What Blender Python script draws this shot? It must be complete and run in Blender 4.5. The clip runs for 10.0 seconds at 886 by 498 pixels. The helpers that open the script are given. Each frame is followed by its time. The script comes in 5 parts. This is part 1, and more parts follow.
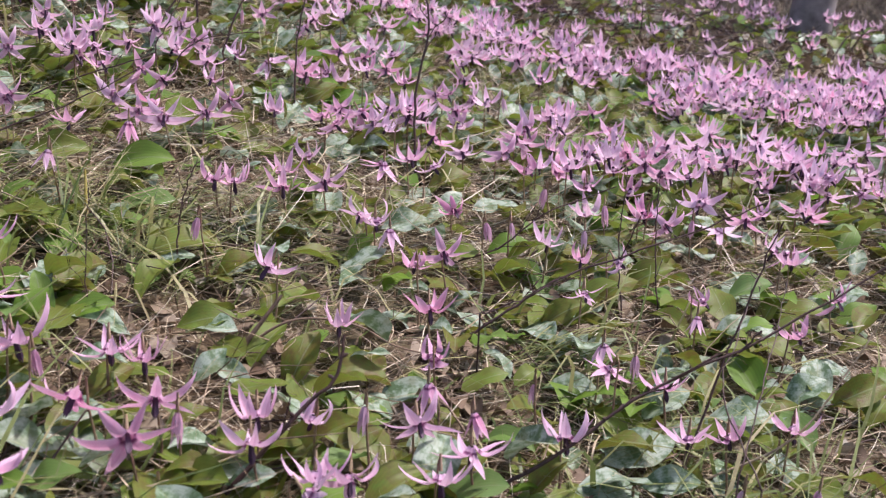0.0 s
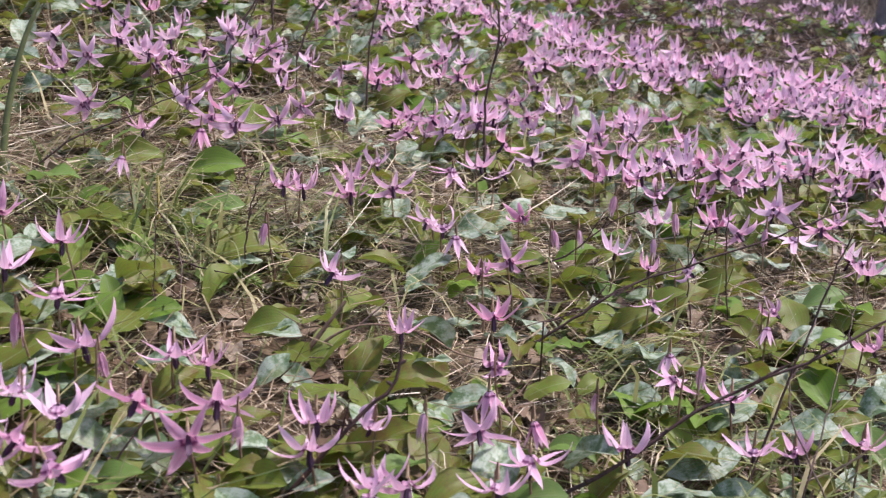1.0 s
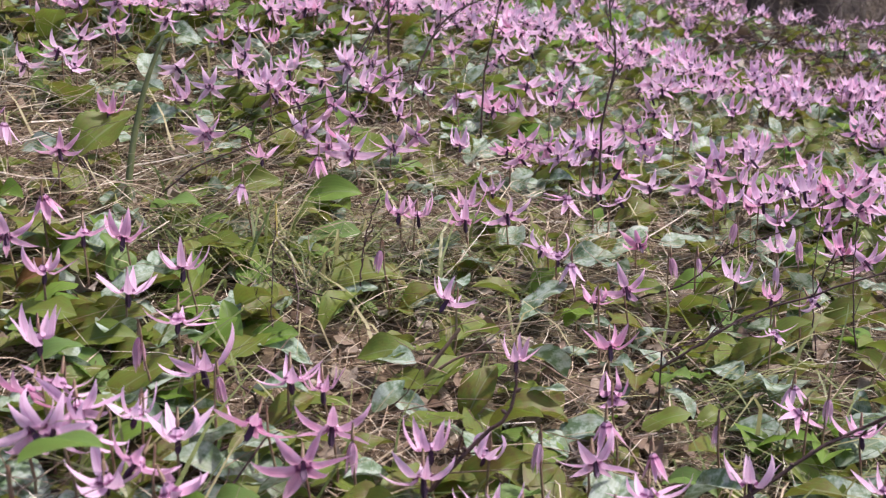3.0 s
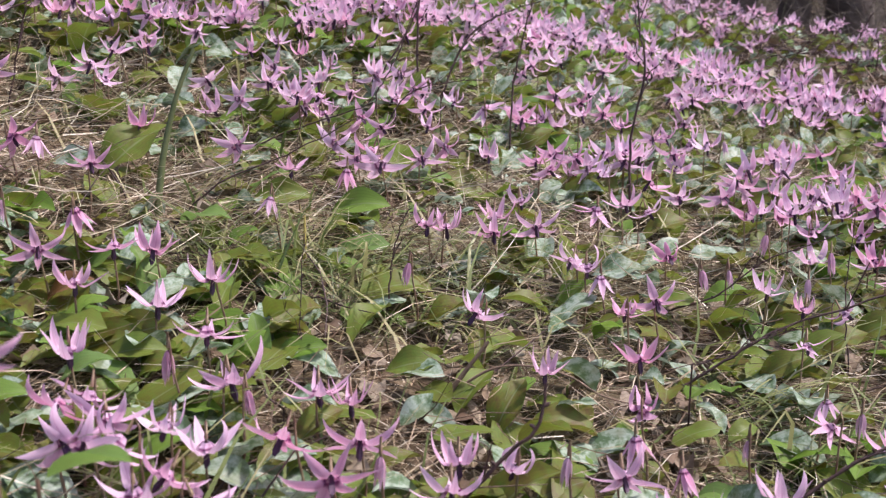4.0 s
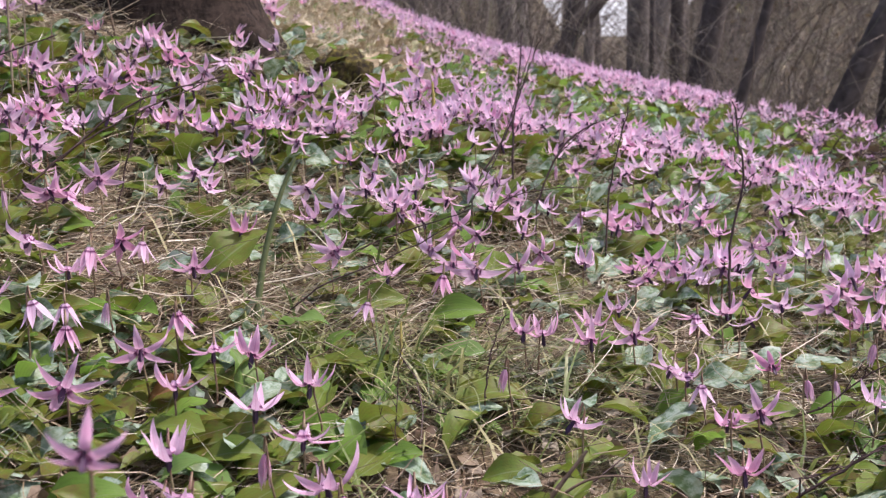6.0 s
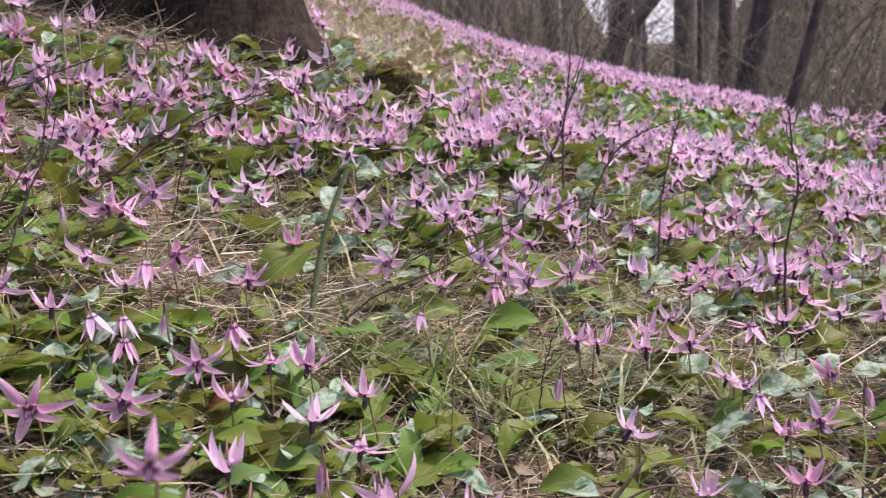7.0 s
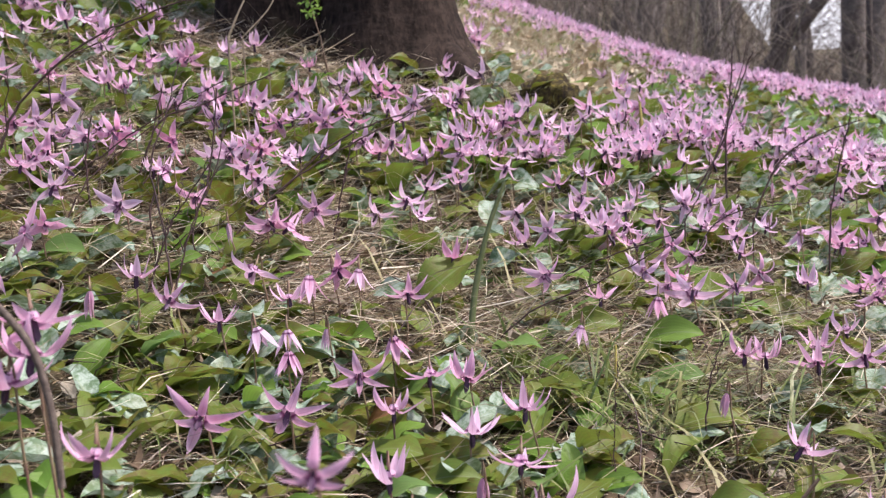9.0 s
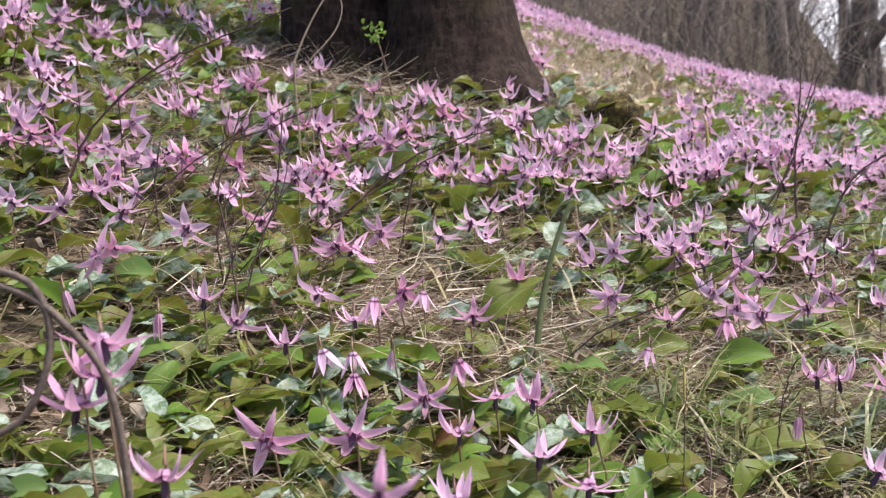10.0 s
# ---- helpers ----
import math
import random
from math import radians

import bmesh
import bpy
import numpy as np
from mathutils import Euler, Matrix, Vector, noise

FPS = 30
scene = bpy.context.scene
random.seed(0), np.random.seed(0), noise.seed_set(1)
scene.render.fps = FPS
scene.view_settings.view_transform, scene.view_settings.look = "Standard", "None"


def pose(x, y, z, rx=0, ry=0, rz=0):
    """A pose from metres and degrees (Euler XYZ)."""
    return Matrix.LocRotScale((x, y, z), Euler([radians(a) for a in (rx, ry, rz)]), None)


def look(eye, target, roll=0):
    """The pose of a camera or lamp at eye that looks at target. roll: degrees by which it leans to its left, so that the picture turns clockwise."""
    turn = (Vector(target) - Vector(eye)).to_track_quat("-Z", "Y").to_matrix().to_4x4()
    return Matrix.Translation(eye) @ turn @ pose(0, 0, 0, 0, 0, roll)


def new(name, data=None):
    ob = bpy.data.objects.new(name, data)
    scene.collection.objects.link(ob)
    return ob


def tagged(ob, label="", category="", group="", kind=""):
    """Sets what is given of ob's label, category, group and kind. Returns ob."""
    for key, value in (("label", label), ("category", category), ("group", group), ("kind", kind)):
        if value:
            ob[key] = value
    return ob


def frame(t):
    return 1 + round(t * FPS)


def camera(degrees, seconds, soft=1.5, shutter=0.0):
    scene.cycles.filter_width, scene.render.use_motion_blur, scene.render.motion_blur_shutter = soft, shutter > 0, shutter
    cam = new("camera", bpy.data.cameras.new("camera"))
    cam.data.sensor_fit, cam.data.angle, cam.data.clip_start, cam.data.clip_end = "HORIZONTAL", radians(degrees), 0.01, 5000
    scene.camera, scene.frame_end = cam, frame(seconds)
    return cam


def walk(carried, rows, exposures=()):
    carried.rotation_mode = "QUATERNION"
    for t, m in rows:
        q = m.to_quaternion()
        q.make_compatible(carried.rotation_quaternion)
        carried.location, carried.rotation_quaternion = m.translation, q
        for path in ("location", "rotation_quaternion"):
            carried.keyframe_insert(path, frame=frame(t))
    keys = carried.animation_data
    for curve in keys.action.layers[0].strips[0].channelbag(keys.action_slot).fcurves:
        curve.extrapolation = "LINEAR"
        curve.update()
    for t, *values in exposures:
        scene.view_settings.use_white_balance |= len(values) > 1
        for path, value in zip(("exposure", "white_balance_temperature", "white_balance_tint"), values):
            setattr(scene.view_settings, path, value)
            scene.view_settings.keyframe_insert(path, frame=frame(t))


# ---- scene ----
cam = camera(42.254, 10.0, soft=1.25)
cam.data.dof.use_dof = True
cam.data.dof.focus_distance, cam.data.dof.aperture_fstop = 1.5, 12.0
walk(cam, [
    (0.0, pose(-0.0150, -0.0124, 0.7536, 73.815, -2.734, -14.409)),
    (0.5, pose(-0.0026, -0.0153, 0.7568, 73.685, -2.313, -12.432)),
    (1.0, pose(0.0020, -0.0148, 0.7555, 73.940, -2.060, -10.473)),
    (1.5, pose(0.0043, -0.0106, 0.7551, 73.972, -1.758, -8.371)),
    (2.0, pose(-0.0034, -0.0089, 0.7542, 74.442, -1.383, -7.169)),
    (2.5, pose(0.0024, -0.0072, 0.7501, 75.075, -0.886, -5.878)),
    (2.7, pose(0.0024, -0.0072, 0.7501, 75.203, -0.781, -5.458)),
    (3.8, pose(0.0037, -0.0036, 0.7537, 75.470, -0.347, -3.853)),
    (4.0, pose(0.0037, -0.0036, 0.7537, 75.735, -0.268, -3.534)),
    (4.5, pose(0.0012, -0.0020, 0.7471, 77.394, 0.127, -2.051)),
    (5.0, pose(0.0043, -0.0014, 0.7475, 78.934, 0.245, -0.855)),
    (5.5, pose(0.0000, 0.0000, 0.7500, 80.000, 0.000, 0.000)),
    (5.7, pose(0.0000, 0.0000, 0.7500, 80.530, 0.084, 0.487)),
    (6.8, pose(-0.0075, -0.0004, 0.7491, 81.724, 1.185, 2.583)),
    (7.0, pose(-0.0075, -0.0004, 0.7491, 81.704, 1.326, 3.310)),
    (7.5, pose(-0.0067, 0.0022, 0.7479, 81.926, 1.790, 5.041)),
    (8.0, pose(-0.0068, 0.0031, 0.7479, 82.183, 2.230, 6.920)),
    (8.5, pose(-0.0076, 0.0068, 0.7484, 82.528, 2.423, 8.939)),
    (9.0, pose(-0.0092, 0.0087, 0.7440, 82.784, 3.038, 11.052)),
    (9.5, pose(-0.0122, 0.0126, 0.7413, 83.308, 3.596, 12.394)),
    (10.0, pose(-0.0113, 0.0127, 0.7418, 84.118, 3.643, 14.207)),
], exposures=[(0.0, 0.49, 6330, 22), (2.5, 0.50, 6300, 24), (5.0, 0.50, 6330, 20), (7.0, 0.51, 6300, 21), (10.0, 0.61, 6330, 18)])

# ---- light: hazy spring sun high at the side, pale sky ----
SUN_UP, SUN_SIDE = 62.0, 86.0      # elevation; degrees to the right of straight ahead
world = bpy.data.worlds.new("sky")
scene.world = world
world.use_nodes = True
wn, wl = world.node_tree.nodes, world.node_tree.links
wn.clear()
sky = wn.new("ShaderNodeTexSky")
sky.sky_type, sky.sun_disc = "NISHITA", False
sky.sun_elevation, sky.sun_rotation = radians(SUN_UP), radians(SUN_SIDE)
sky.air_density, sky.dust_density, sky.ozone_density = 1.0, 3.8, 1.6
back = wn.new("ShaderNodeBackground")
back.inputs["Strength"].default_value = 0.15
wout = wn.new("ShaderNodeOutputWorld")
wl.new(sky.outputs[0], back.inputs["Color"])
wl.new(back.outputs[0], wout.inputs["Surface"])
sun = new("sun", bpy.data.lights.new("sun", "SUN"))
sun.data.energy, sun.data.angle, sun.data.color = 3.9, radians(3.0), (1.0, 0.95, 0.87)
away = Vector((math.sin(radians(SUN_SIDE)) * math.cos(radians(SUN_UP)), math.cos(radians(SUN_SIDE)) * math.cos(radians(SUN_UP)), math.sin(radians(SUN_UP))))
sun.matrix_world = look(away * 30, (0, 0, 0))


# ---- materials ----
def material(name, build, rough=0.6, through_light=0.0, gloss=0.5, bump=0.0, bump_scale=300.0):
    """build(n) returns the colour's socket; through_light mixes in light that passes the leaf or petal."""
    m = bpy.data.materials.new(name)
    m.use_nodes = True
    n = Nodes(m.node_tree)
    bsdf = m.node_tree.nodes["Principled BSDF"]
    colour = build(n)
    n.link(colour, bsdf.inputs["Base Color"])
    bsdf.inputs["Roughness"].default_value = rough
    bsdf.inputs["Specular IOR Level"].default_value = gloss
    if bump:
        b = n.add("ShaderNodeBump")
        b.inputs["Strength"].default_value = bump
        b.inputs["Distance"].default_value = 0.002
        n.link(n.noise(bump_scale, 5), b.inputs["Height"])
        n.link(b.outputs[0], bsdf.inputs["Normal"])
    if through_light:
        tr = n.add("ShaderNodeBsdfTranslucent")
        n.link(colour, tr.inputs["Color"])
        mix = n.add("ShaderNodeMixShader")
        mix.inputs[0].default_value = through_light
        n.link(bsdf.outputs[0], mix.inputs[1])
        n.link(tr.outputs[0], mix.inputs[2])
        n.link(mix.outputs[0], m.node_tree.nodes["Material Output"].inputs["Surface"])
    return m


class Nodes:
    def __init__(self, tree):
        self.tree = tree

    def add(self, kind):
        return self.tree.nodes.new(kind)

    def link(self, a, b):
        self.tree.links.new(a, b)

    def noise(self, scale, detail=4, where=None, rough=0.6):
        t = self.add("ShaderNodeTexNoise")
        t.inputs["Scale"].default_value, t.inputs["Detail"].default_value, t.inputs["Roughness"].default_value = scale, detail, rough
        self.link(where or self.add("ShaderNodeNewGeometry").outputs["Position"], t.inputs["Vector"])
        return t.outputs["Fac"]

    def own(self):
        return self.add("ShaderNodeTexCoord").outputs["Object"]

    def each(self):
        return self.add("ShaderNodeObjectInfo").outputs["Random"]

    def tint(self):
        s = self.add("ShaderNodeSeparateColor")
        self.link(self.add("ShaderNodeObjectInfo").outputs["Color"], s.inputs[0])
        return s.outputs[0]

    def island(self):
        return self.add("ShaderNodeNewGeometry").outputs["Random Per Island"]

    def ramp(self, fac, *stops):
        r = self.add("ShaderNodeValToRGB")
        while len(r.color_ramp.elements) < len(stops):
            r.color_ramp.elements.new(0.5)
        for e, (p, c) in zip(r.color_ramp.elements, stops):
            e.position, e.color = p, (*c, 1)
        self.link(fac, r.inputs[0])
        return r.outputs[0]

    def mix(self, fac, a, b, how="MIX"):
        m = self.add("ShaderNodeMix")
        m.data_type, m.blend_type = "RGBA", how
        for v, s in ((fac, m.inputs[0]), (a, m.inputs[6]), (b, m.inputs[7])):
            if isinstance(v, (int, float)):
                s.default_value = v
            elif isinstance(v, tuple):
                s.default_value = (*v, 1)
            else:
                self.link(v, s)
        return m.outputs[2]

    def sums(self, how, a, b):
        m = self.add("ShaderNodeMath")
        m.operation = how
        for v, s in ((a, m.inputs[0]), (b, m.inputs[1])):
            if isinstance(v, (int, float)):
                s.default_value = v
            else:
                self.link(v, s)
        return m.outputs[0]

    def uv(self):
        s = self.add("ShaderNodeSeparateXYZ")
        self.link(self.add("ShaderNodeUVMap").outputs[0], s.inputs[0])
        return s.outputs[0], s.outputs[1]


def petal_colour(n, pick, open_flower=True, pale=0.55, rim=0.32):
    u, v = n.uv()
    tone = n.ramp(pick, (0.0, (0.73, 0.27, 0.44)), (0.30, (0.77, 0.39, 0.565)), (0.65, (0.80, 0.50, 0.67)), (1.0, (0.83, 0.62, 0.765)))
    tone = n.mix(n.ramp(n.noise(9, 1), (0.35, (0, 0, 0)), (0.75, (pale, pale, pale))), tone, (0.84, 0.65, 0.78))
    veins = n.sums("SINE", n.sums("MULTIPLY", v, 46.0), 0.0)
    tone = n.mix(n.sums("MULTIPLY", n.sums("ADD", veins, 1.0), 0.12), tone, (0.50, 0.18, 0.45))
    side = n.sums("ABSOLUTE", n.sums("SUBTRACT", v, 0.5), 0.0)
    tone = n.mix(n.ramp(side, (0.0, (0.45, 0.45, 0.45)), (0.09, (0, 0, 0))), tone, (0.52, 0.14, 0.36))
    tone = n.mix(n.ramp(side, (0.30, (0, 0, 0)), (0.5, (rim, rim, rim))), tone, (0.88, 0.70, 0.84))
    tone = n.mix(n.ramp(n.noise(70, 4), (0.40, (0, 0, 0)), (0.75, (rim, rim, rim))), tone, (0.84, 0.66, 0.82))
    tone = n.mix(n.ramp(u, (0.55, (0, 0, 0)), (1.0, (0.35, 0.35, 0.35))), tone, (0.84, 0.66, 0.80))
    if not open_flower:
        return n.mix(n.ramp(u, (0.5, (0, 0, 0)), (1.0, (0.6, 0.6, 0.6))), n.mix(0.35, tone, (0.55, 0.36, 0.45)), tone)
    throat = n.ramp(u, (0.0, (0.8, 0.8, 0.8)), (0.10, (0, 0, 0)))
    mark = n.ramp(u, (0.09, (0, 0, 0)), (0.12, (0.9, 0.9, 0.9)), (0.15, (0.9, 0.9, 0.9)), (0.21, (0, 0, 0)))
    tone = n.mix(throat, tone, (0.66, 0.46, 0.62))
    return n.mix(mark, tone, (0.17, 0.025, 0.12))


def leaf_colour(n, kind, pick):
    u, v = n.uv()
    rib = n.ramp(n.sums("ABSOLUTE", n.sums("SUBTRACT", v, 0.5), 0.0), (0.0, (0.6, 0.6, 0.6)), (0.035, (0, 0, 0)))
    veins = n.sums("SINE", n.sums("MULTIPLY", v, 70.0), 0.0)
    blotch = n.noise(75, 5, None, 0.65)
    if kind == "g":
        c = n.ramp(pick, (0.0, (0.14, 0.27, 0.035)), (0.5, (0.19, 0.32, 0.05)), (1.0, (0.17, 0.29, 0.09)))
        c = n.mix(n.ramp(blotch, (0.5, (0, 0, 0)), (0.75, (0.4, 0.4, 0.4))), c, (0.20, 0.22, 0.06))
    elif kind == "m":
        c = n.ramp(blotch, (0.41, (0.10, 0.17, 0.08)), (0.47, (0.20, 0.285, 0.19)), (0.56, (0.36, 0.44, 0.36)))
        c = n.mix(n.ramp(n.noise(32, 3), (0.5, (0, 0, 0)), (0.68, (0.55, 0.55, 0.55))), c, (0.18, 0.20, 0.08))
    elif kind == "b":
        c = n.ramp(blotch, (0.35, (0.16, 0.07, 0.03)), (0.65, (0.28, 0.14, 0.06)))
    else:
        c = n.ramp(blotch, (0.34, (0.145, 0.10, 0.030)), (0.5, (0.155, 0.165, 0.024)), (0.66, (0.135, 0.21, 0.030)))
        c = n.mix(n.ramp(pick, (0.3, (0, 0, 0)), (1.0, (0.6, 0.6, 0.6))), c, (0.16, 0.25, 0.038))
    c = n.mix(n.sums("MULTIPLY", n.sums("ADD", veins, 1.0), 0.07), c, (0.05, 0.07, 0.02))
    return n.mix(rib, c, (0.26, 0.30, 0.16))


PETAL = material("petal", lambda n: petal_colour(n, n.tint()), 0.5, 0.42, 0.25)
PETAL_BUD = material("petal_bud", lambda n: petal_colour(n, n.tint(), False), 0.5, 0.42, 0.25)
PETAL_FAR = material("petal_far", lambda n: petal_colour(n, n.island(), True, 0.85, 0.6), 0.5, 0.42, 0.25)
LEAF = {k: material("leaf_" + w, lambda n, k=k: leaf_colour(n, k, n.each()), 0.46, t, 0.4, 0.35, 500)
        for k, w, t in (("g", "green", 0.5), ("m", "mottled", 0.25), ("o", "olive", 0.42), ("b", "brown", 0.35))}
LEAF_FAR = {k: material("leaf_far_" + w, lambda n, k=k: leaf_colour(n, k, n.island()), 0.50, t, 0.35)
            for k, w, t in (("g", "green", 0.5), ("m", "mottled", 0.25), ("o", "olive", 0.42))}
STEM = material("stem", lambda n: n.ramp(n.noise(90), (0.35, (0.24, 0.13, 0.10)), (0.65, (0.34, 0.27, 0.16))), 0.5, 0.3)
STAMEN = material("stamen", lambda n: n.ramp(n.noise(200), (0.3, (0.022, 0.007, 0.022)), (0.7, (0.060, 0.018, 0.060))), 0.6)
SOIL = material("soil", lambda n: n.mix(n.ramp(n.noise(5, 5), (0.4, (0, 0, 0)), (0.62, (1, 1, 1))),
                n.ramp(n.noise(60, 8), (0.3, (0.030, 0.020, 0.013)), (0.5, (0.085, 0.060, 0.038)), (0.72, (0.20, 0.155, 0.10))),
                n.ramp(n.noise(45, 8), (0.3, (0.030, 0.026, 0.015)), (0.55, (0.085, 0.075, 0.040)), (0.75, (0.18, 0.155, 0.095)))), 0.9, 0, 0.2, 1.0, 80)
STRAW = material("straw", lambda n: n.ramp(n.island(), (0.0, (0.08, 0.045, 0.027)), (0.3, (0.20, 0.135, 0.083)), (0.55, (0.36, 0.275, 0.18)), (0.8, (0.52, 0.43, 0.30)), (1.0, (0.76, 0.70, 0.58))), 0.45, 0.15)
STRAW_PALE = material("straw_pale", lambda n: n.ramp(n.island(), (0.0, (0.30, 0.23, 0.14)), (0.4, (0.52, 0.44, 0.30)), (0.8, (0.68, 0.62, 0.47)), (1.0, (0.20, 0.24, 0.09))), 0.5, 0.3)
GRASS = material("grass", lambda n: n.ramp(n.island(), (0.0, (0.07, 0.11, 0.03)), (0.4, (0.15, 0.19, 0.055)), (0.7, (0.26, 0.28, 0.11)), (0.85, (0.34, 0.32, 0.15)), (1.0, (0.48, 0.42, 0.26))), 0.45, 0.35)
LITTER = material("litter", lambda n: n.mix(n.ramp(n.noise(150, 5), (0.4, (0, 0, 0)), (0.7, (0.5, 0.5, 0.5))), n.ramp(n.island(), (0.0, (0.10, 0.06, 0.035)), (0.4, (0.20, 0.14, 0.09)), (0.75, (0.26, 0.215, 0.16)), (1.0, (0.34, 0.31, 0.25))), (0.09, 0.06, 0.04)), 0.7, 0.12)
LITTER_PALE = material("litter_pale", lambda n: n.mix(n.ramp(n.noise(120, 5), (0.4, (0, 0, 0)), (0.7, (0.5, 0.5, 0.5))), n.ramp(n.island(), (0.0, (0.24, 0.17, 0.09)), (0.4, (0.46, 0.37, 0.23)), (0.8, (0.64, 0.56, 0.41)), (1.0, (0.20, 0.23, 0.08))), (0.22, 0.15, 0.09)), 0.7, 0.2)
TWIG = {"d": material("twig_dark", lambda n: n.ramp(n.noise(160), (0.3, (0.028, 0.013, 0.012)), (0.7, (0.075, 0.036, 0.030))), 0.55),
        "b": material("twig_brown", lambda n: n.ramp(n.noise(120), (0.3, (0.09, 0.055, 0.035)), (0.7, (0.22, 0.15, 0.10))), 0.7),
        "t": material("twig_tan", lambda n: n.ramp(n.noise(120), (0.3, (0.20, 0.15, 0.09)), (0.7, (0.40, 0.33, 0.23))), 0.7),
        "g": material("stalk_green", lambda n: n.ramp(n.noise(60), (0.3, (0.12, 0.15, 0.055)), (0.7, (0.20, 0.23, 0.10))), 0.45, 0.3),
        "y": material("stalk_yellow", lambda n: n.ramp(n.noise(60), (0.3, (0.36, 0.30, 0.07)), (0.7, (0.52, 0.44, 0.14))), 0.5, 0.3),
        "v": material("vine_bark", lambda n: n.ramp(n.noise(220), (0.3, (0.07, 0.052, 0.042)), (0.7, (0.18, 0.14, 0.115))), 0.75, 0, 0.3, 0.6, 400)}


def bark_colour(n):
    p = n.add("ShaderNodeMapping")
    p.inputs["Scale"].default_value = (1.0, 1.0, 0.35)
    n.link(n.own(), p.inputs["Vector"])
    fine = n.noise(70, 10, p.outputs[0], 0.75)
    c = n.ramp(fine, (0.36, (0.008, 0.006, 0.005)), (0.5, (0.026, 0.018, 0.014)), (0.64, (0.054, 0.038, 0.029)))
    rings = n.add("ShaderNodeMapping")
    rings.inputs["Scale"].default_value = (0.6, 0.6, 2.0)
    n.link(n.own(), rings.inputs["Vector"])
    c = n.mix(n.ramp(n.noise(26, 5, rings.outputs[0]), (0.52, (0, 0, 0)), (0.66, (0.5, 0.5, 0.5))), c, (0.062, 0.045, 0.035))
    moss = n.ramp(n.noise(7, 4), (0.55, (0, 0, 0)), (0.72, (0.5, 0.5, 0.5)))
    return n.mix(moss, c, (0.050, 0.048, 0.022))


BARK = material("bark", bark_colour, 0.9, 0, 0.12, 1.0, 90)
BARK_GREY = material("bark_grey", lambda n: n.ramp(n.noise(14, 7), (0.3, (0.075, 0.062, 0.056)), (0.7, (0.22, 0.19, 0.17))), 0.85, 0, 0.25, 0.8, 40)
BARK_WOOD = material("bark_wood", lambda n: n.ramp(n.noise(14, 7), (0.3, (0.045, 0.036, 0.032)), (0.7, (0.14, 0.115, 0.10))), 0.85, 0, 0.25, 0.8, 40)
BARK_PALE = material("bark_pale", lambda n: n.ramp(n.noise(18, 7), (0.3, (0.13, 0.115, 0.11)), (0.7, (0.32, 0.29, 0.28))), 0.85, 0, 0.25, 0.8, 40)
BRUSH = material("brush", lambda n: n.ramp(n.island(), (0.0, (0.065, 0.052, 0.045)), (0.45, (0.15, 0.122, 0.10)), (0.85, (0.31, 0.26, 0.21)), (1.0, (0.17, 0.17, 0.09))), 0.8)
MOSS = material("moss", lambda n: n.ramp(n.noise(90, 6), (0.40, (0.02, 0.014, 0.010)), (0.55, (0.07, 0.055, 0.016)), (0.72, (0.17, 0.14, 0.035))), 0.9, 0, 0.2, 1.0, 200)


# ---- the lie of the land ----
def soft_step(v, k=0.35):
    return 0.5 * (v + math.sqrt(v * v + k * k))


def bloom_height(x, y):
    """Height of the sheet in which the flower heads nod."""
    xc, yc = max(-2.6, min(2.6, x)), max(-1.0, min(y, 8.0))
    z = 0.2186 - 0.1644 * xc + 0.1529 * yc + 0.0571 * xc * xc - 0.0199 * xc * yc - 0.0057 * yc * yc
    z += 0.02 * max(0, -xc) * max(0, yc - 2.5)
    z += 0.14 * math.exp(-((x + 0.55) / 0.8) ** 2 - ((y - 2.95) / 0.7) ** 2)
    s = soft_step(y + 1.1 * soft_step(x - 0.5) - 5.4)
    z -= 0.04 * (s * s if s < 2 else 4 + 4 * (s - 2))
    far = -0.7 + 0.035 * (max(y, 0) - 9) - 0.02 * x
    gap = abs(x / max(y, 1.0) - 0.13) - 0.03
    far += 0.30 * max(0.0, min(y, 60.0) - 15) * max(0.0, min(1.0, gap * 8)) * (y > 15)
    return z if z > far + 0.5 else far + 0.5 * math.exp((z - far - 0.5) / 0.5)


def ground_height(x, y):
    n = noise.noise(Vector((x * 3.1, y * 3.1, 0))) * 0.012 + noise.noise(Vector((x * 11, y * 11, 4))) * 0.005
    return bloom_height(x, y) - 0.090 + n


def mesh_of(name, verts, faces, uvs=None, mats=(), idx=None, smooth=True):
    me = bpy.data.meshes.new(name)
    me.from_pydata([tuple(v) for v in verts], [], [tuple(q) for q in faces])
    if uvs is not None:
        layer = me.uv_layers.new(name="uv")
        loops = np.empty(len(me.loops), dtype=np.int32)
        me.loops.foreach_get("vertex_index", loops)
        layer.data.foreach_set("uv", np.asarray(uvs, dtype=np.float32)[loops].ravel())
    for m in mats:
        me.materials.append(m)
    if idx is not None:
        me.polygons.foreach_set("material_index", np.asarray(idx, dtype=np.int32))
    if smooth:
        me.polygons.foreach_set("use_smooth", np.ones(len(me.polygons), dtype=bool))
    me.update()
    return me


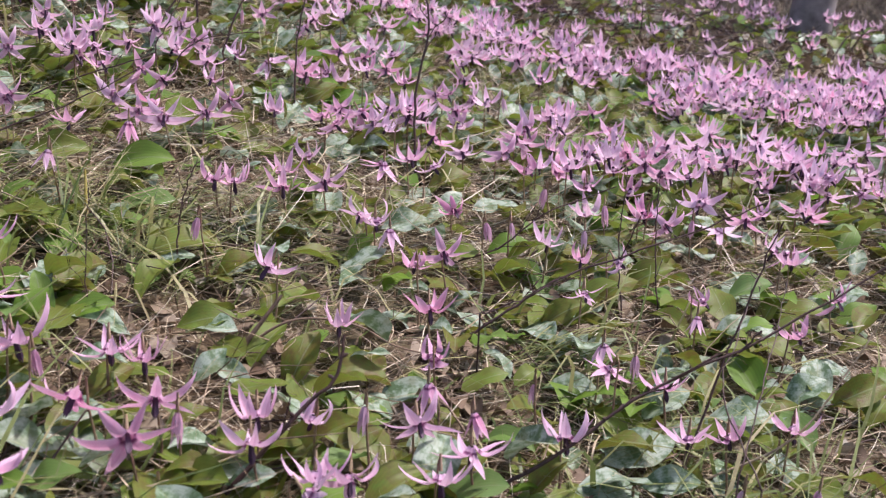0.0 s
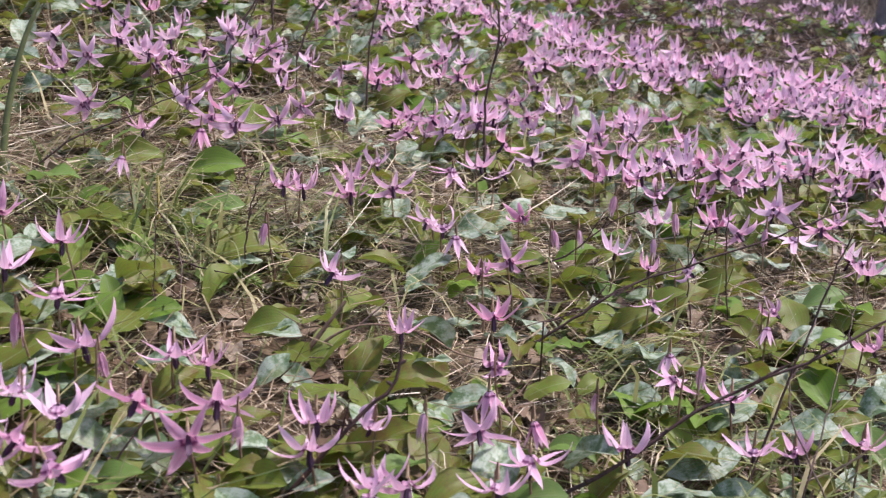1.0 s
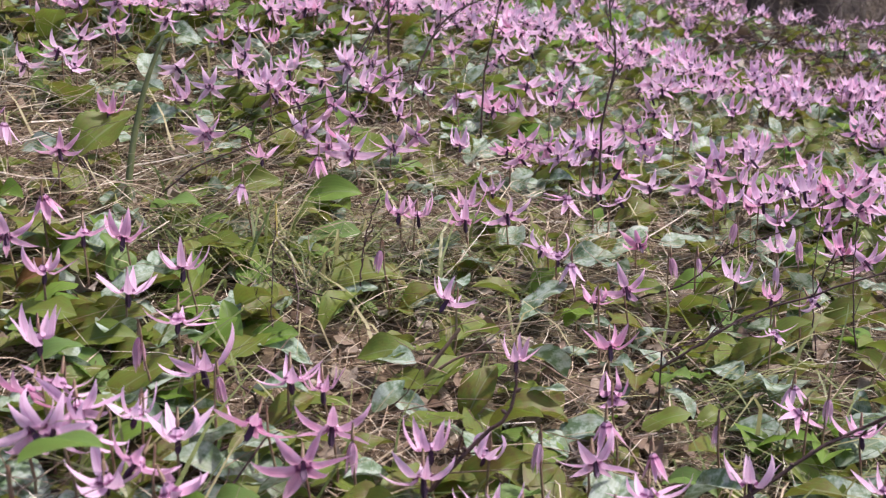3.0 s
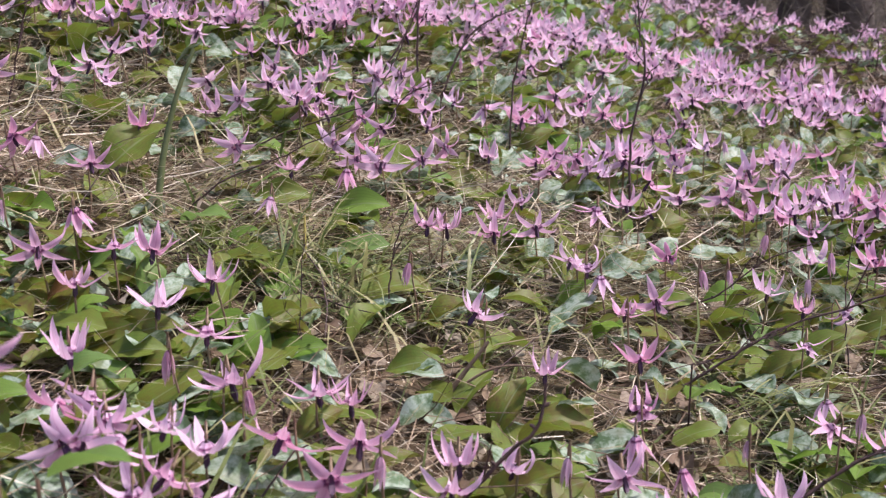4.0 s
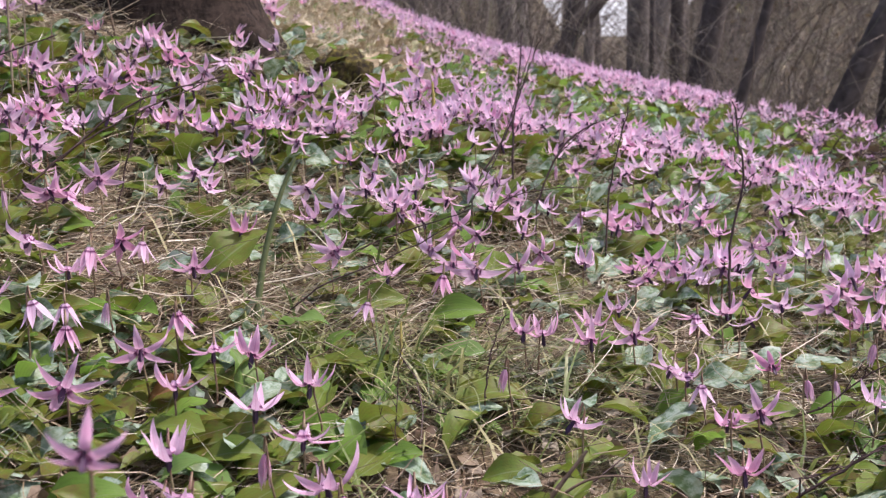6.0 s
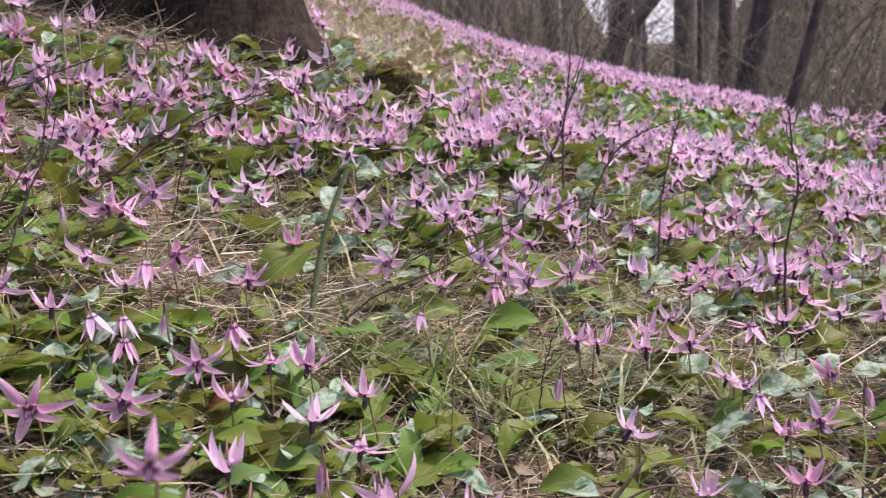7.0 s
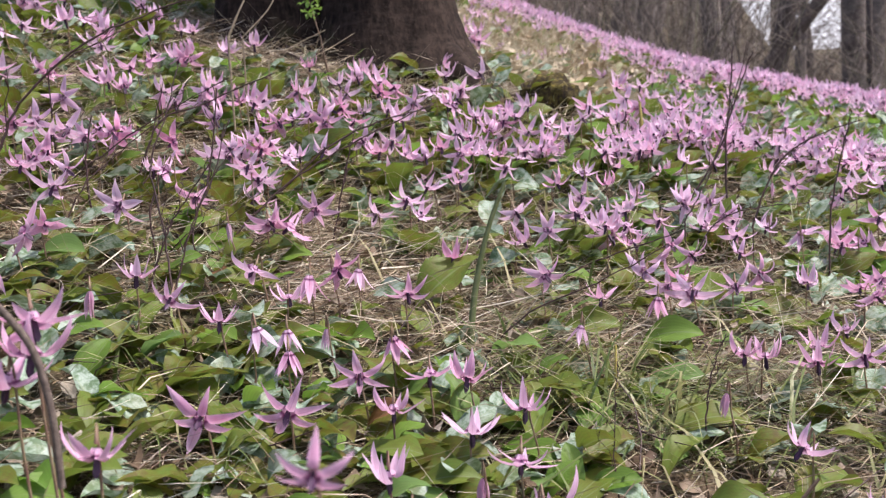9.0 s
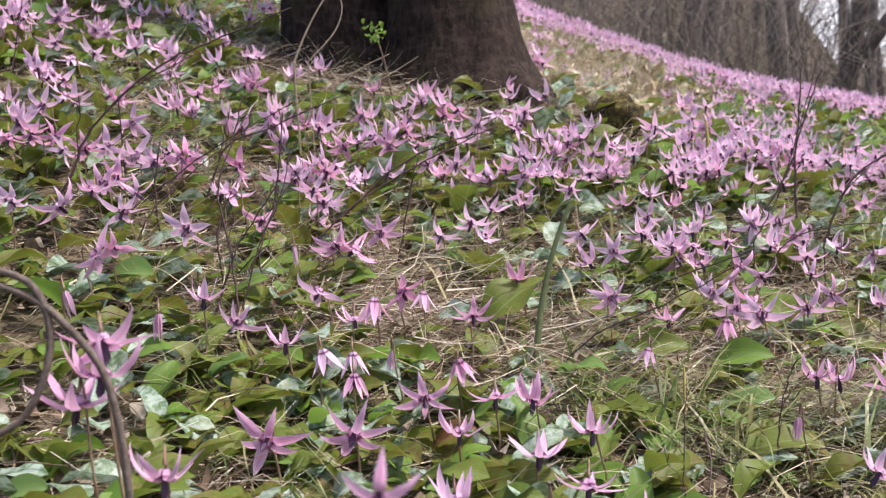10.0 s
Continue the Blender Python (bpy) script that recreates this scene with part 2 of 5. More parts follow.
def build_ground():
    def axis(lo, hi, fine_lo, fine_hi, step):
        a, v, s = [], fine_lo, step
        while v > lo:
            s *= 1.35
            v -= s
            a.insert(0, v)
        v = fine_lo
        while v < fine_hi:
            a.append(v)
            v += step
        s = step
        while v < hi:
            a.append(v)
            s *= 1.35
            v += s
        a.append(v)
        return a
    xs, ys = axis(-400, 400, -2.6, 3.2, 0.04), axis(-400, 600, 0.3, 7.5, 0.04)
    verts = [(x, y, ground_height(x, y)) for y in ys for x in xs]
    w = len(xs)
    faces = [(j * w + i, j * w + i + 1, (j + 1) * w + i + 1, (j + 1) * w + i) for j in range(len(ys) - 1) for i in range(w - 1)]
    ob = new("ground", mesh_of("ground", verts, faces, None, [SOIL]))
    return tagged(ob, "brown leaf-littered forest soil on a sloping bank", "ground", kind="structure")


build_ground()


# ---- pieces of plants, as small grids ----
class Bag:
    """Many small grids gathered into one mesh."""
    def __init__(self):
        self.v, self.f, self.uv, self.m, self.n = [], [], [], [], 0

    def put(self, piece, matrix, mat=0):
        v, f, uv = piece
        a = np.asarray(matrix)
        self.v.append(v @ a[:3, :3].T + a[:3, 3])
        self.f.append(f + self.n)
        self.uv.append(uv)
        self.m.append(np.full(len(f), mat))
        self.n += len(v)

    def mesh(self, name, mats):
        return mesh_of(name, np.concatenate(self.v), np.concatenate(self.f), np.concatenate(self.uv), mats, np.concatenate(self.m))


def grid(rows, cols, at):
    """A grid piece; at(s, c) gives the place for s along 0..1 and c across -1..1."""
    v = np.array([at(i / rows, 2 * j / cols - 1) for i in range(rows + 1) for j in range(cols + 1)])
    f = np.array([(i * (cols + 1) + j, i * (cols + 1) + j + 1, (i + 1) * (cols + 1) + j + 1, (i + 1) * (cols + 1) + j) for i in range(rows) for j in range(cols)])
    uv = np.array([(i / rows, j / cols) for i in range(rows + 1) for j in range(cols + 1)])
    return v, f, uv


def tube(points, radii, sides=5):
    pts = [Vector(p) for p in points]
    v, uv = [], []
    for i, p in enumerate(pts):
        d = (pts[min(i + 1, len(pts) - 1)] - pts[max(i - 1, 0)]).normalized()
        a = d.orthogonal().normalized()
        if i:
            a = (last - d * last.dot(d)).normalized()
        last, b = a, d.cross(a)
        for k in range(sides):
            t = 2 * math.pi * k / sides
            v.append(p + (a * math.cos(t) + b * math.sin(t)) * radii[i])
            uv.append((i / (len(pts) - 1), k / sides))
    f = [(i * sides + k, i * sides + (k + 1) % sides, (i + 1) * sides + (k + 1) % sides, (i + 1) * sides + k) for i in range(len(pts) - 1) for k in range(sides)]
    return np.array(v), np.array(f), np.array(uv)


def merge(*pieces):
    v, f, uv, n = [], [], [], 0
    for p in pieces:
        v.append(p[0]); f.append(p[1] + n); uv.append(p[2])
        n += len(p[0])
    return np.concatenate(v), np.concatenate(f), np.concatenate(uv)


def petal_piece(end, length, width, curl, twist, rows=9, cols=2):
    """A petal of a flower that faces down -z; it leaves the base outward along +x and bends back to `end` degrees from the axis."""
    steps = 40
    path, ang = [(0.0025, 0.0)], []
    for i in range(steps):
        s = (i + 0.5) / steps
        k = min(1, max(0, (s - 0.06) / 0.34))
        a = radians(22 + (end - 22) * k * k * (3 - 2 * k) + curl * max(0, s - 0.5) * 2)
        ang.append(a)
        path.append((path[-1][0] + math.sin(a) * length / steps, path[-1][1] - math.cos(a) * length / steps))

    def at(s, c):
        q = s * steps
        i = min(steps - 1, int(q))
        r, z = path[i][0] + (path[i + 1][0] - path[i][0]) * (q - i), path[i][1] + (path[i + 1][1] - path[i][1]) * (q - i)
        w = width * 0.5 * max(0.02, math.sin(math.pi * min(1, 0.12 + 0.88 * s ** 0.8)) ** 0.95)
        a = ang[i]
        lift = 0.38 * w * (abs(c) - 0.3)
        tw = radians(twist) * s
        yy = c * w * math.cos(tw)
        return (r + math.cos(a) * (lift + c * w * math.sin(tw)), yy, z + math.sin(a) * (lift + c * w * math.sin(tw)))
    return grid(rows, cols, at)


def leaf_piece(length, width, arch, fold, wave, seed, rows=10, cols=4):
    """A leaf that lies along +y from its stalk's foot at the origin; z is up."""
    def at(s, c):
        stalk = 0.16
        if s < stalk:
            w = 0.0025
        else:
            q = (s - stalk) / (1 - stalk)
            w = width * 0.5 * max(0.03, (math.sin(math.pi * (0.03 + 0.97 * q) ** 0.78)) ** 0.62)
        y = s * length
        z = math.sin(s * math.pi * 0.5) * arch * length - 0.5 * arch * length * s * s
        z += fold * abs(c) * w + wave * math.sin(s * 9 + seed + c * 1.3) * abs(c) * w
        return (c * w * math.cos(min(1.2, abs(fold) * 0.7)), y, z)
    return grid(rows, cols, at)


def hazy_distance():
    """The bright haze low in the sky, far beyond the wood."""
    def at(s, c):
        a = radians(90 + 55 * c)
        return (420 * math.cos(a), 420 * math.sin(a), -30 + 150 * s)
    m = bpy.data.materials.new("haze")
    m.use_nodes = True
    n = Nodes(m.node_tree)
    glow = n.add("ShaderNodeEmission")
    n.link(n.ramp(n.noise(0.01, 3), (0.3, (0.93, 0.95, 1.0)), (0.7, (1.0, 1.0, 1.0))), glow.inputs["Color"])
    glow.inputs["Strength"].default_value = 0.8
    n.link(glow.outputs[0], m.node_tree.nodes["Material Output"].inputs["Surface"])
    ob = new("backdrop", mesh_of("backdrop", *grid(4, 24, at), [m]))
    return tagged(ob, "pale hazy bright sky low beyond the wood", "sky", kind="structure")


hazy_distance()


rnd = random.Random(11)
PETALS = {k: [petal_piece(e + rnd.uniform(-20, 16) * (k != 2), 0.043 * rnd.uniform(0.92, 1.1), 0.0100 * rnd.uniform(0.8, 1.2), rnd.uniform(-15, 85) if k != 2 else 4, rnd.uniform(-75, 75)) for _ in range(12)]
          for k, e in ((0, 110), (1, 144), (2, 2), (3, 72))}
PETALS[5] = [petal_piece(rnd.uniform(20, 36), 0.043, 0.0105 * rnd.uniform(0.85, 1.2), rnd.uniform(0, 30), rnd.uniform(-30, 30)) for _ in range(8)]
for bend in (98, 112, 126, 140, 154):
    PETALS[bend] = [petal_piece(bend + rnd.uniform(-7, 7), 0.044 * rnd.uniform(0.86, 1.10), 0.0090 * rnd.uniform(0.85, 1.2), rnd.uniform(-15, 60), rnd.uniform(-55, 55), 10, 4) for _ in range(8)]
PETAL_MESH = {k: [mesh_of("petal", *p, [PETAL_BUD if k == 2 else PETAL]) for p in ps] for k, ps in PETALS.items()}
LEAVES = [leaf_piece(1.0, rnd.uniform(0.42, 0.58), rnd.uniform(0.10, 0.45), rnd.uniform(0.05, 0.7), rnd.uniform(0.05, 0.35), rnd.uniform(0, 6)) for _ in range(9)]
LEAF_MESH = {k: [mesh_of("leaf", *p, [m]) for p in LEAVES] for k, m in LEAF.items()}


def stamen_piece():
    """The bundle of stamens round the pistil: one deeply lobed spindle that hangs along -z."""
    def at(s, c):
        a = (c + 1) * math.pi
        lobe = max(0.0, math.cos(3 * a)) ** 3
        swell = s if s < 0.75 else (1 - s) * 2.8
        r = 0.0007 + 0.0012 * (1 - s) ** 2 + 0.0040 * swell * lobe
        return (r * math.cos(a), r * math.sin(a), -0.021 * s - 0.003 * lobe * s)
    return grid(8, 24, at)


STAMEN_MESH = mesh_of("stamen", *stamen_piece(), [STAMEN])


def part(name, me, parent, m=None, label=""):
    ob = new(name, me)
    ob.parent = parent
    if m is not None:
        ob.matrix_basis = m
    if label:
        tagged(ob, label)
    return ob


FLOWER_LABEL = {4: "wide-open pink dogtooth violet facing the path like a star", 0: "pink dogtooth violet in full bloom with wide-spread petals", 1: "pink dogtooth violet with petals swept up, dark stamens hanging", 2: "half-closed drooping pale pink dogtooth violet flower"}


def head_turn(kind, r):
    tilt = {0: r.uniform(30, 66), 1: r.uniform(4, 46), 2: r.uniform(0, 14), 4: r.uniform(56, 80)}[kind]
    yaw = r.gauss(0, 45) if kind == 0 else r.uniform(-14, 14) if kind == 4 else r.uniform(-180, 180)
    return Matrix.Rotation(radians(yaw), 4, "Z") @ Matrix.Rotation(radians(-tilt), 4, "X") @ Matrix.Rotation(r.uniform(0, 6.28), 4, "Z")


def stem_path(head, turn, foot):
    back = (turn.to_3x3() @ Vector((0, 0, 1))).normalized()
    h = head - foot
    top = head + back * 0.012 + Vector((0, 0, 0.006))
    mid = Vector((foot.x + h.x * 0.75 + back.x * 0.012, foot.y + h.y * 0.75 + back.y * 0.012, foot.z + h.z * 0.78))
    return [foot, foot.lerp(mid, 0.5) + Vector((0.003, 0.002, 0)), mid, mid.lerp(top, 0.65) + back * 0.004, top, head + back * 0.003]


LEAF_KINDS = "ooogmmoom"


# Flowers of a bearing of their own: tilt from hanging towards the path, yaw, turn about the axis, sweep of the petals, size, tone
BEARING = {}
BEARING.update({
    12: (70, 2, -10, 98, 1.08, 0.05), 24: (50, -4, 30, 98, 1.06, 0.35), 34: (56, 0, 0, 98, 1.0, 0.55), 41: (62, 4, -5, 98, 1.14, 0.35),
    40: (72, 6, -10, 98, 1.10, 0.15), 0: (66, 10, -20, 112, 0.70, 0.2), 52: (60, 15, 30, 98, 0.95, 0.45), 70: (55, -5, 30, 112, 1.0, 0.4),
    18: (42, -35, 0, 98, 1.12, 0.0), 27: (26, 35, 20, 112, 1.2, 0.45), 29: (6, 0, 30, 154, 1.05, 0.65), 20: (30, 0, 30, 112, 1.06, 0.55),
})
BEARING.update({
    32: (22, 10, 30, 112, 1.02, 0.5), 31: (20, 10, 30, 140, 0.95, 0.3), 26: (8, 0, 0, 154, 1.0, 0.5), 43: (20, -5, 30, 98, 1.0, 0.45),
    45: (14, 0, 30, 126, 0.92, 0.4), 46: (16, 5, 30, 126, 1.08, 0.7), 53: (26, -5, 30, 126, 1.05, 0.4), 57: (20, 5, 30, 98, 0.95, 0.4),
    60: (24, -10, 0, 140, 1.08, 0.25), 62: (25, 0, 0, 126, 1.05, 0.1), 63: (40, -60, 10, 112, 1.05, 0.75), 44: (6, 0, 20, 126, 0.9, 0.6),
})
BEARING.update({
    50: (12, 0, 0, 112, 0.95, 0.6), 55: (22, 0, 30, 126, 0.95, 0.4), 67: (10, 0, 0, 126, 0.9, 0.5), 72: (8, 20, 0, 126, 0.85, 0.6),
    2: (22, 10, 10, 126, 1.05, 0.3), 5: (30, 40, 0, 98, 1.15, 0.15), 6: (10, -20, 20, 126, 1.1, 0.35), 7: (14, -70, 0, 112, 1.1, 0.3),
    84: (40, 20, 30, 112, 1.0, 0.4), 111: (18, 0, 0, 140, 1.05, 0.05), 95: (18, 0, 30, 126, 0.95, 0.35), 85: (20, -20, 0, 140, 1.0, 0.35),
})
BEARING.update({
    89: (14, 20, 30, 140, 1.05, 0.3), 92: (30, 0, 30, 126, 1.05, 0.25), 101: (16, 0, 0, 140, 1.1, 0.3), 102: (48, 0, 30, 98, 1.05, 0.4),
    80: (58, 0, 0, 98, 1.05, 0.5), 123: (50, 5, 0, 98, 1.05, 0.5), 78: (8, 0, 0, 140, 1.1, 0.6), 51: (12, -10, 20, 140, 0.9, 0.6),
    23: (20, 0, 30, 112, 1.1, 0.55), 39: (24, 0, 10, 140, 1.05, 0.7), 30: (10, 0, 30, 98, 1.05, 0.6), 13: (12, 0, 0, 126, 1.0, 0.6),
})
HALF_OPEN = {42, 64, 66, 74, 82, 54, 58, 61, 38, 75, 103, 91, 81}


def plant(x, y, z, kind, r, own=None, half_open=False):
    g = ground_height(x, y)
    turn, tone = head_turn(kind, r), r.random()
    if own:
        tilt, yaw, spin, sweep, size, tone = own
        turn = Matrix.Rotation(radians(yaw), 4, "Z") @ Matrix.Rotation(radians(-tilt), 4, "X") @ Matrix.Rotation(radians(spin), 4, "Z")
    back = turn.to_3x3() @ Vector((0, 0, 1))
    fx, fy = x + back.x * 0.014 + r.uniform(-0.012, 0.012), y + back.y * 0.014 + r.uniform(-0.006, 0.012)
    foot = Vector((fx, fy, ground_height(fx, fy) - 0.004))
    root = new("dogtooth_violet")
    root.location = foot
    tagged(root, FLOWER_LABEL[kind], "flower", "dogtooth violets on the bank")
    head = Vector((x, y, max(z, g + 0.05))) - foot
    path = stem_path(head, turn, Vector((0, 0, 0)))
    part("stem", mesh_of("stem", *tube(path, [0.0015, 0.0014, 0.0012, 0.0011, 0.0011, 0.0018], 5), [STEM]), root)
    slim, loose = 1.0, r.choice((14, 22, 38))
    shape = 3 if kind == 1 and r.random() < 0.15 else r.choice((0, 1)) if kind == 4 else kind
    if own:
        shape, loose = sweep, 13
    else:
        size = r.uniform(0.86, 1.04) * {0: 1.0, 1: 0.95, 2: 0.92, 4: 1.06}[kind] * (1.18 if x < -0.45 else 1.10 if y < 1.12 and x < 0.12 else 0.92 if y < 1.4 and x > 0.2 else 1.10 if y > 1.5 else 1.0)
    if kind == 2:
        shape, loose, size = (5, 8, size * 0.86) if half_open else (2, 2, size * 0.74)
        slim = r.uniform(0.9, 1.1) if half_open else r.uniform(0.6, 0.85)
    base = Matrix.Translation(head) @ turn @ Matrix.Diagonal((size * slim, size * slim, size, 1))
    part("stamen", STAMEN_MESH, root, base @ Matrix.Scale(0.95 if own else 0.9, 4))
    for k in range(6):
        kin = min(154, shape + 14 * (k % 2)) if own and kind != 2 else shape
        ob = part("petal", r.choice(PETAL_MESH[kin]), root, base @ Matrix.Rotation(radians(60 * k + r.uniform(-1, 1) * (8 if own else 17)), 4, "Z") @ Matrix.Rotation(radians(r.uniform(-loose, loose)), 4, "Y") @ Matrix.Scale(r.uniform(0.88, 1.06), 4))
        ob.color = (min(1, max(0, tone + r.uniform(-0.12, 0.12))),) * 3 + (1,)
    yaw = r.uniform(0, 360)
    for k in range(r.choice((1, 2, 2))):
        c = r.choice(LEAF_KINDS)
        m = Matrix.Rotation(radians(yaw + 180 * k + r.uniform(-35, 35)), 4, "Z") @ Matrix.Rotation(radians(r.uniform(2, 36) * r.random() + 3), 4, "X") @ Matrix.Scale(r.uniform(0.045, 0.075) if x > 0.1 and y < 1.4 else r.uniform(0.055, 0.09), 4)
        part("leaf", r.choice(LEAF_MESH[c]), root, m)
    return root


prnd = random.Random(21)


planted = []


def drift(*rows):
    for x, y, z, kind in rows:
        i = len(planted)
        planted.append(plant(x, y, z, kind, prnd, BEARING.get(i), i in HALF_OPEN))


# ---- the dogtooth violets near the camera ----
drift(
    (-0.188, 0.537, 0.566, 1), (-0.129, 0.778, 0.367, 0), (-0.425, 0.753, 0.509, 0), (-0.176, 0.794, 0.370, 1),
    (-0.151, 0.805, 0.378, 0), (-0.477, 0.771, 0.607, 0), (-0.478, 0.768, 0.582, 1), (-0.495, 0.761, 0.562, 1),
    (-0.242, 0.844, 0.391, 0), (-0.223, 0.842, 0.386, 0), (0.101, 0.790, 0.318, 0), (-0.196, 0.858, 0.383, 0),
    (-0.032, 0.849, 0.350, 4), (0.114, 0.818, 0.320, 0), (-0.133, 0.869, 0.372, 1), (-0.215, 0.887, 0.391, 0),
    (0.142, 0.817, 0.315, 0), (-0.167, 0.889, 0.382, 1), (-0.072, 0.904, 0.366, 0), (-0.253, 0.897, 0.401, 0),
    (0.066, 0.859, 0.334, 1), (0.008, 0.886, 0.348, 2), (-0.234, 0.917, 0.400, 0), (0.221, 0.827, 0.304, 0),
)
drift(
    (-0.009, 0.913, 0.355, 4), (-0.109, 0.959, 0.381, 2), (0.075, 0.903, 0.339, 1), (-0.127, 0.984, 0.388, 0),
    (0.124, 0.903, 0.330, 1), (-0.268, 0.985, 0.417, 1), (0.261, 0.874, 0.304, 0), (-0.018, 0.978, 0.366, 1),
    (-0.047, 0.991, 0.373, 1), (0.174, 0.925, 0.325, 2), (0.221, 0.914, 0.316, 4), (-0.185, 1.006, 0.403, 2),
    (0.507, 0.826, 0.264, 2), (0.589, 0.829, 0.255, 2), (0.280, 0.932, 0.309, 2), (0.363, 0.909, 0.294, 1),
    (-0.453, 1.004, 0.462, 4), (-0.385, 1.059, 0.454, 4), (0.247, 0.978, 0.321, 2), (-0.158, 1.069, 0.406, 1),
    (0.497, 0.918, 0.277, 1), (-0.294, 1.119, 0.442, 1), (-0.212, 1.110, 0.423, 1), (0.543, 0.922, 0.272, 1),
)
drift(
    (0.361, 0.996, 0.306, 2), (0.267, 1.037, 0.326, 1), (0.630, 0.944, 0.265, 1), (0.178, 1.095, 0.348, 1),
    (-0.344, 1.175, 0.462, 4), (-0.167, 1.186, 0.425, 0), (-0.427, 1.188, 0.483, 2), (0.518, 1.018, 0.288, 1),
    (0.465, 1.046, 0.299, 1), (-0.277, 1.221, 0.454, 1), (-0.479, 1.231, 0.502, 2), (0.508, 1.077, 0.297, 2),
    (-0.237, 1.235, 0.447, 1), (-0.447, 1.244, 0.496, 2), (0.290, 1.156, 0.338, 0), (0.121, 1.215, 0.374, 0),
    (0.479, 1.099, 0.304, 2), (-0.408, 1.270, 0.491, 2), (-0.334, 1.291, 0.477, 2), (-0.525, 1.235, 0.514, 1),
    (0.046, 1.315, 0.401, 2), (-0.675, 1.219, 0.550, 2), (-0.593, 1.258, 0.535, 4), (-0.792, 1.213, 0.581, 2),
)
drift(
    (-0.478, 1.349, 0.520, 1), (0.300, 1.271, 0.352, 1), (-0.127, 1.451, 0.455, 2), (0.642, 1.195, 0.296, 2),
    (0.510, 1.242, 0.318, 1), (0.764, 1.165, 0.279, 1), (-0.659, 1.307, 0.560, 1), (-0.546, 1.418, 0.547, 0),
    (0.347, 1.318, 0.351, 4), (-0.476, 1.428, 0.531, 2), (0.289, 1.371, 0.367, 2), (0.672, 1.247, 0.299, 1),
    (-0.352, 1.454, 0.505, 1), (0.076, 1.468, 0.417, 1), (0.277, 1.404, 0.373, 1), (-0.830, 1.338, 0.612, 0),
    (-0.456, 1.481, 0.535, 1), (0.101, 1.470, 0.413, 1), (0.261, 1.417, 0.378, 0), (-0.427, 1.492, 0.529, 2),
    (0.165, 1.478, 0.403, 1), (0.548, 1.353, 0.327, 1), (-0.824, 1.385, 0.617, 0), (-0.110, 1.592, 0.472, 1),
)
drift(
    (0.598, 1.355, 0.321, 0), (-0.191, 1.631, 0.496, 0), (0.891, 1.277, 0.281, 0), (0.517, 1.402, 0.338, 1),
    (0.438, 1.438, 0.353, 2), (0.173, 1.546, 0.411, 1), (0.229, 1.528, 0.398, 4), (-0.032, 1.619, 0.460, 2),
    (0.479, 1.451, 0.349, 2), (0.404, 1.478, 0.364, 4), (-0.590, 1.605, 0.589, 0), (-0.556, 1.609, 0.580, 0),
    (0.589, 1.451, 0.335, 2), (-1.020, 1.453, 0.686, 0), (-0.633, 1.552, 0.591, 2), (-0.325, 1.639, 0.528, 1),
    (0.017, 1.675, 0.458, 4), (-0.018, 1.690, 0.468, 4), (-0.964, 1.478, 0.673, 0), (-0.783, 1.528, 0.628, 4),
    (0.219, 1.628, 0.413, 1), (0.899, 1.410, 0.296, 1), (-0.885, 1.527, 0.658, 0), (-0.050, 1.734, 0.481, 4),
)
drift(
    (-0.550, 1.706, 0.595, 0), (0.909, 1.443, 0.299, 1), (0.337, 1.646, 0.396, 1), (0.080, 1.741, 0.456, 0),
    (0.745, 1.521, 0.325, 0), (-0.207, 1.847, 0.535, 0), (-0.715, 1.639, 0.628, 0), (0.668, 1.571, 0.340, 2),
    (0.840, 1.519, 0.315, 1), (-0.966, 1.584, 0.692, 0), (0.005, 1.739, 0.471, 0), (-0.912, 1.605, 0.679, 0),
    (0.737, 1.566, 0.331, 1), (0.418, 1.669, 0.386, 0), (0.805, 1.546, 0.321, 2), (0.587, 1.619, 0.356, 2),
    (0.388, 1.694, 0.395, 1), (-0.242, 1.778, 0.531, 1), (-0.968, 1.621, 0.698, 0), (0.017, 1.866, 0.488, 0),
    (-0.017, 1.884, 0.499, 0), (-0.967, 1.662, 0.705, 0), (0.917, 1.581, 0.315, 0), (0.192, 1.825, 0.447, 1),
)
drift(
    (0.119, 1.827, 0.461, 0), (0.679, 1.674, 0.351, 1), (0.286, 1.808, 0.427, 0), (-0.802, 1.735, 0.669, 0),
    (-0.171, 1.981, 0.552, 0), (0.594, 1.725, 0.368, 1), (0.961, 1.614, 0.315, 1), (-0.083, 1.966, 0.528, 0),
    (0.495, 1.769, 0.388, 0), (0.273, 1.844, 0.435, 0), (-0.074, 1.876, 0.510, 1), (0.651, 1.732, 0.362, 1),
    (0.100, 1.927, 0.481, 1), (0.384, 1.832, 0.414, 1), (1.064, 1.619, 0.307, 1), (-0.268, 1.913, 0.562, 0),
    (-0.665, 1.932, 0.669, 0), (-1.094, 1.726, 0.755, 0), (0.461, 1.826, 0.400, 0), (0.309, 1.897, 0.436, 0),
    (-1.194, 1.712, 0.785, 0), (-0.717, 1.949, 0.687, 0), (0.574, 1.802, 0.381, 0), (-1.076, 1.749, 0.754, 0),
)
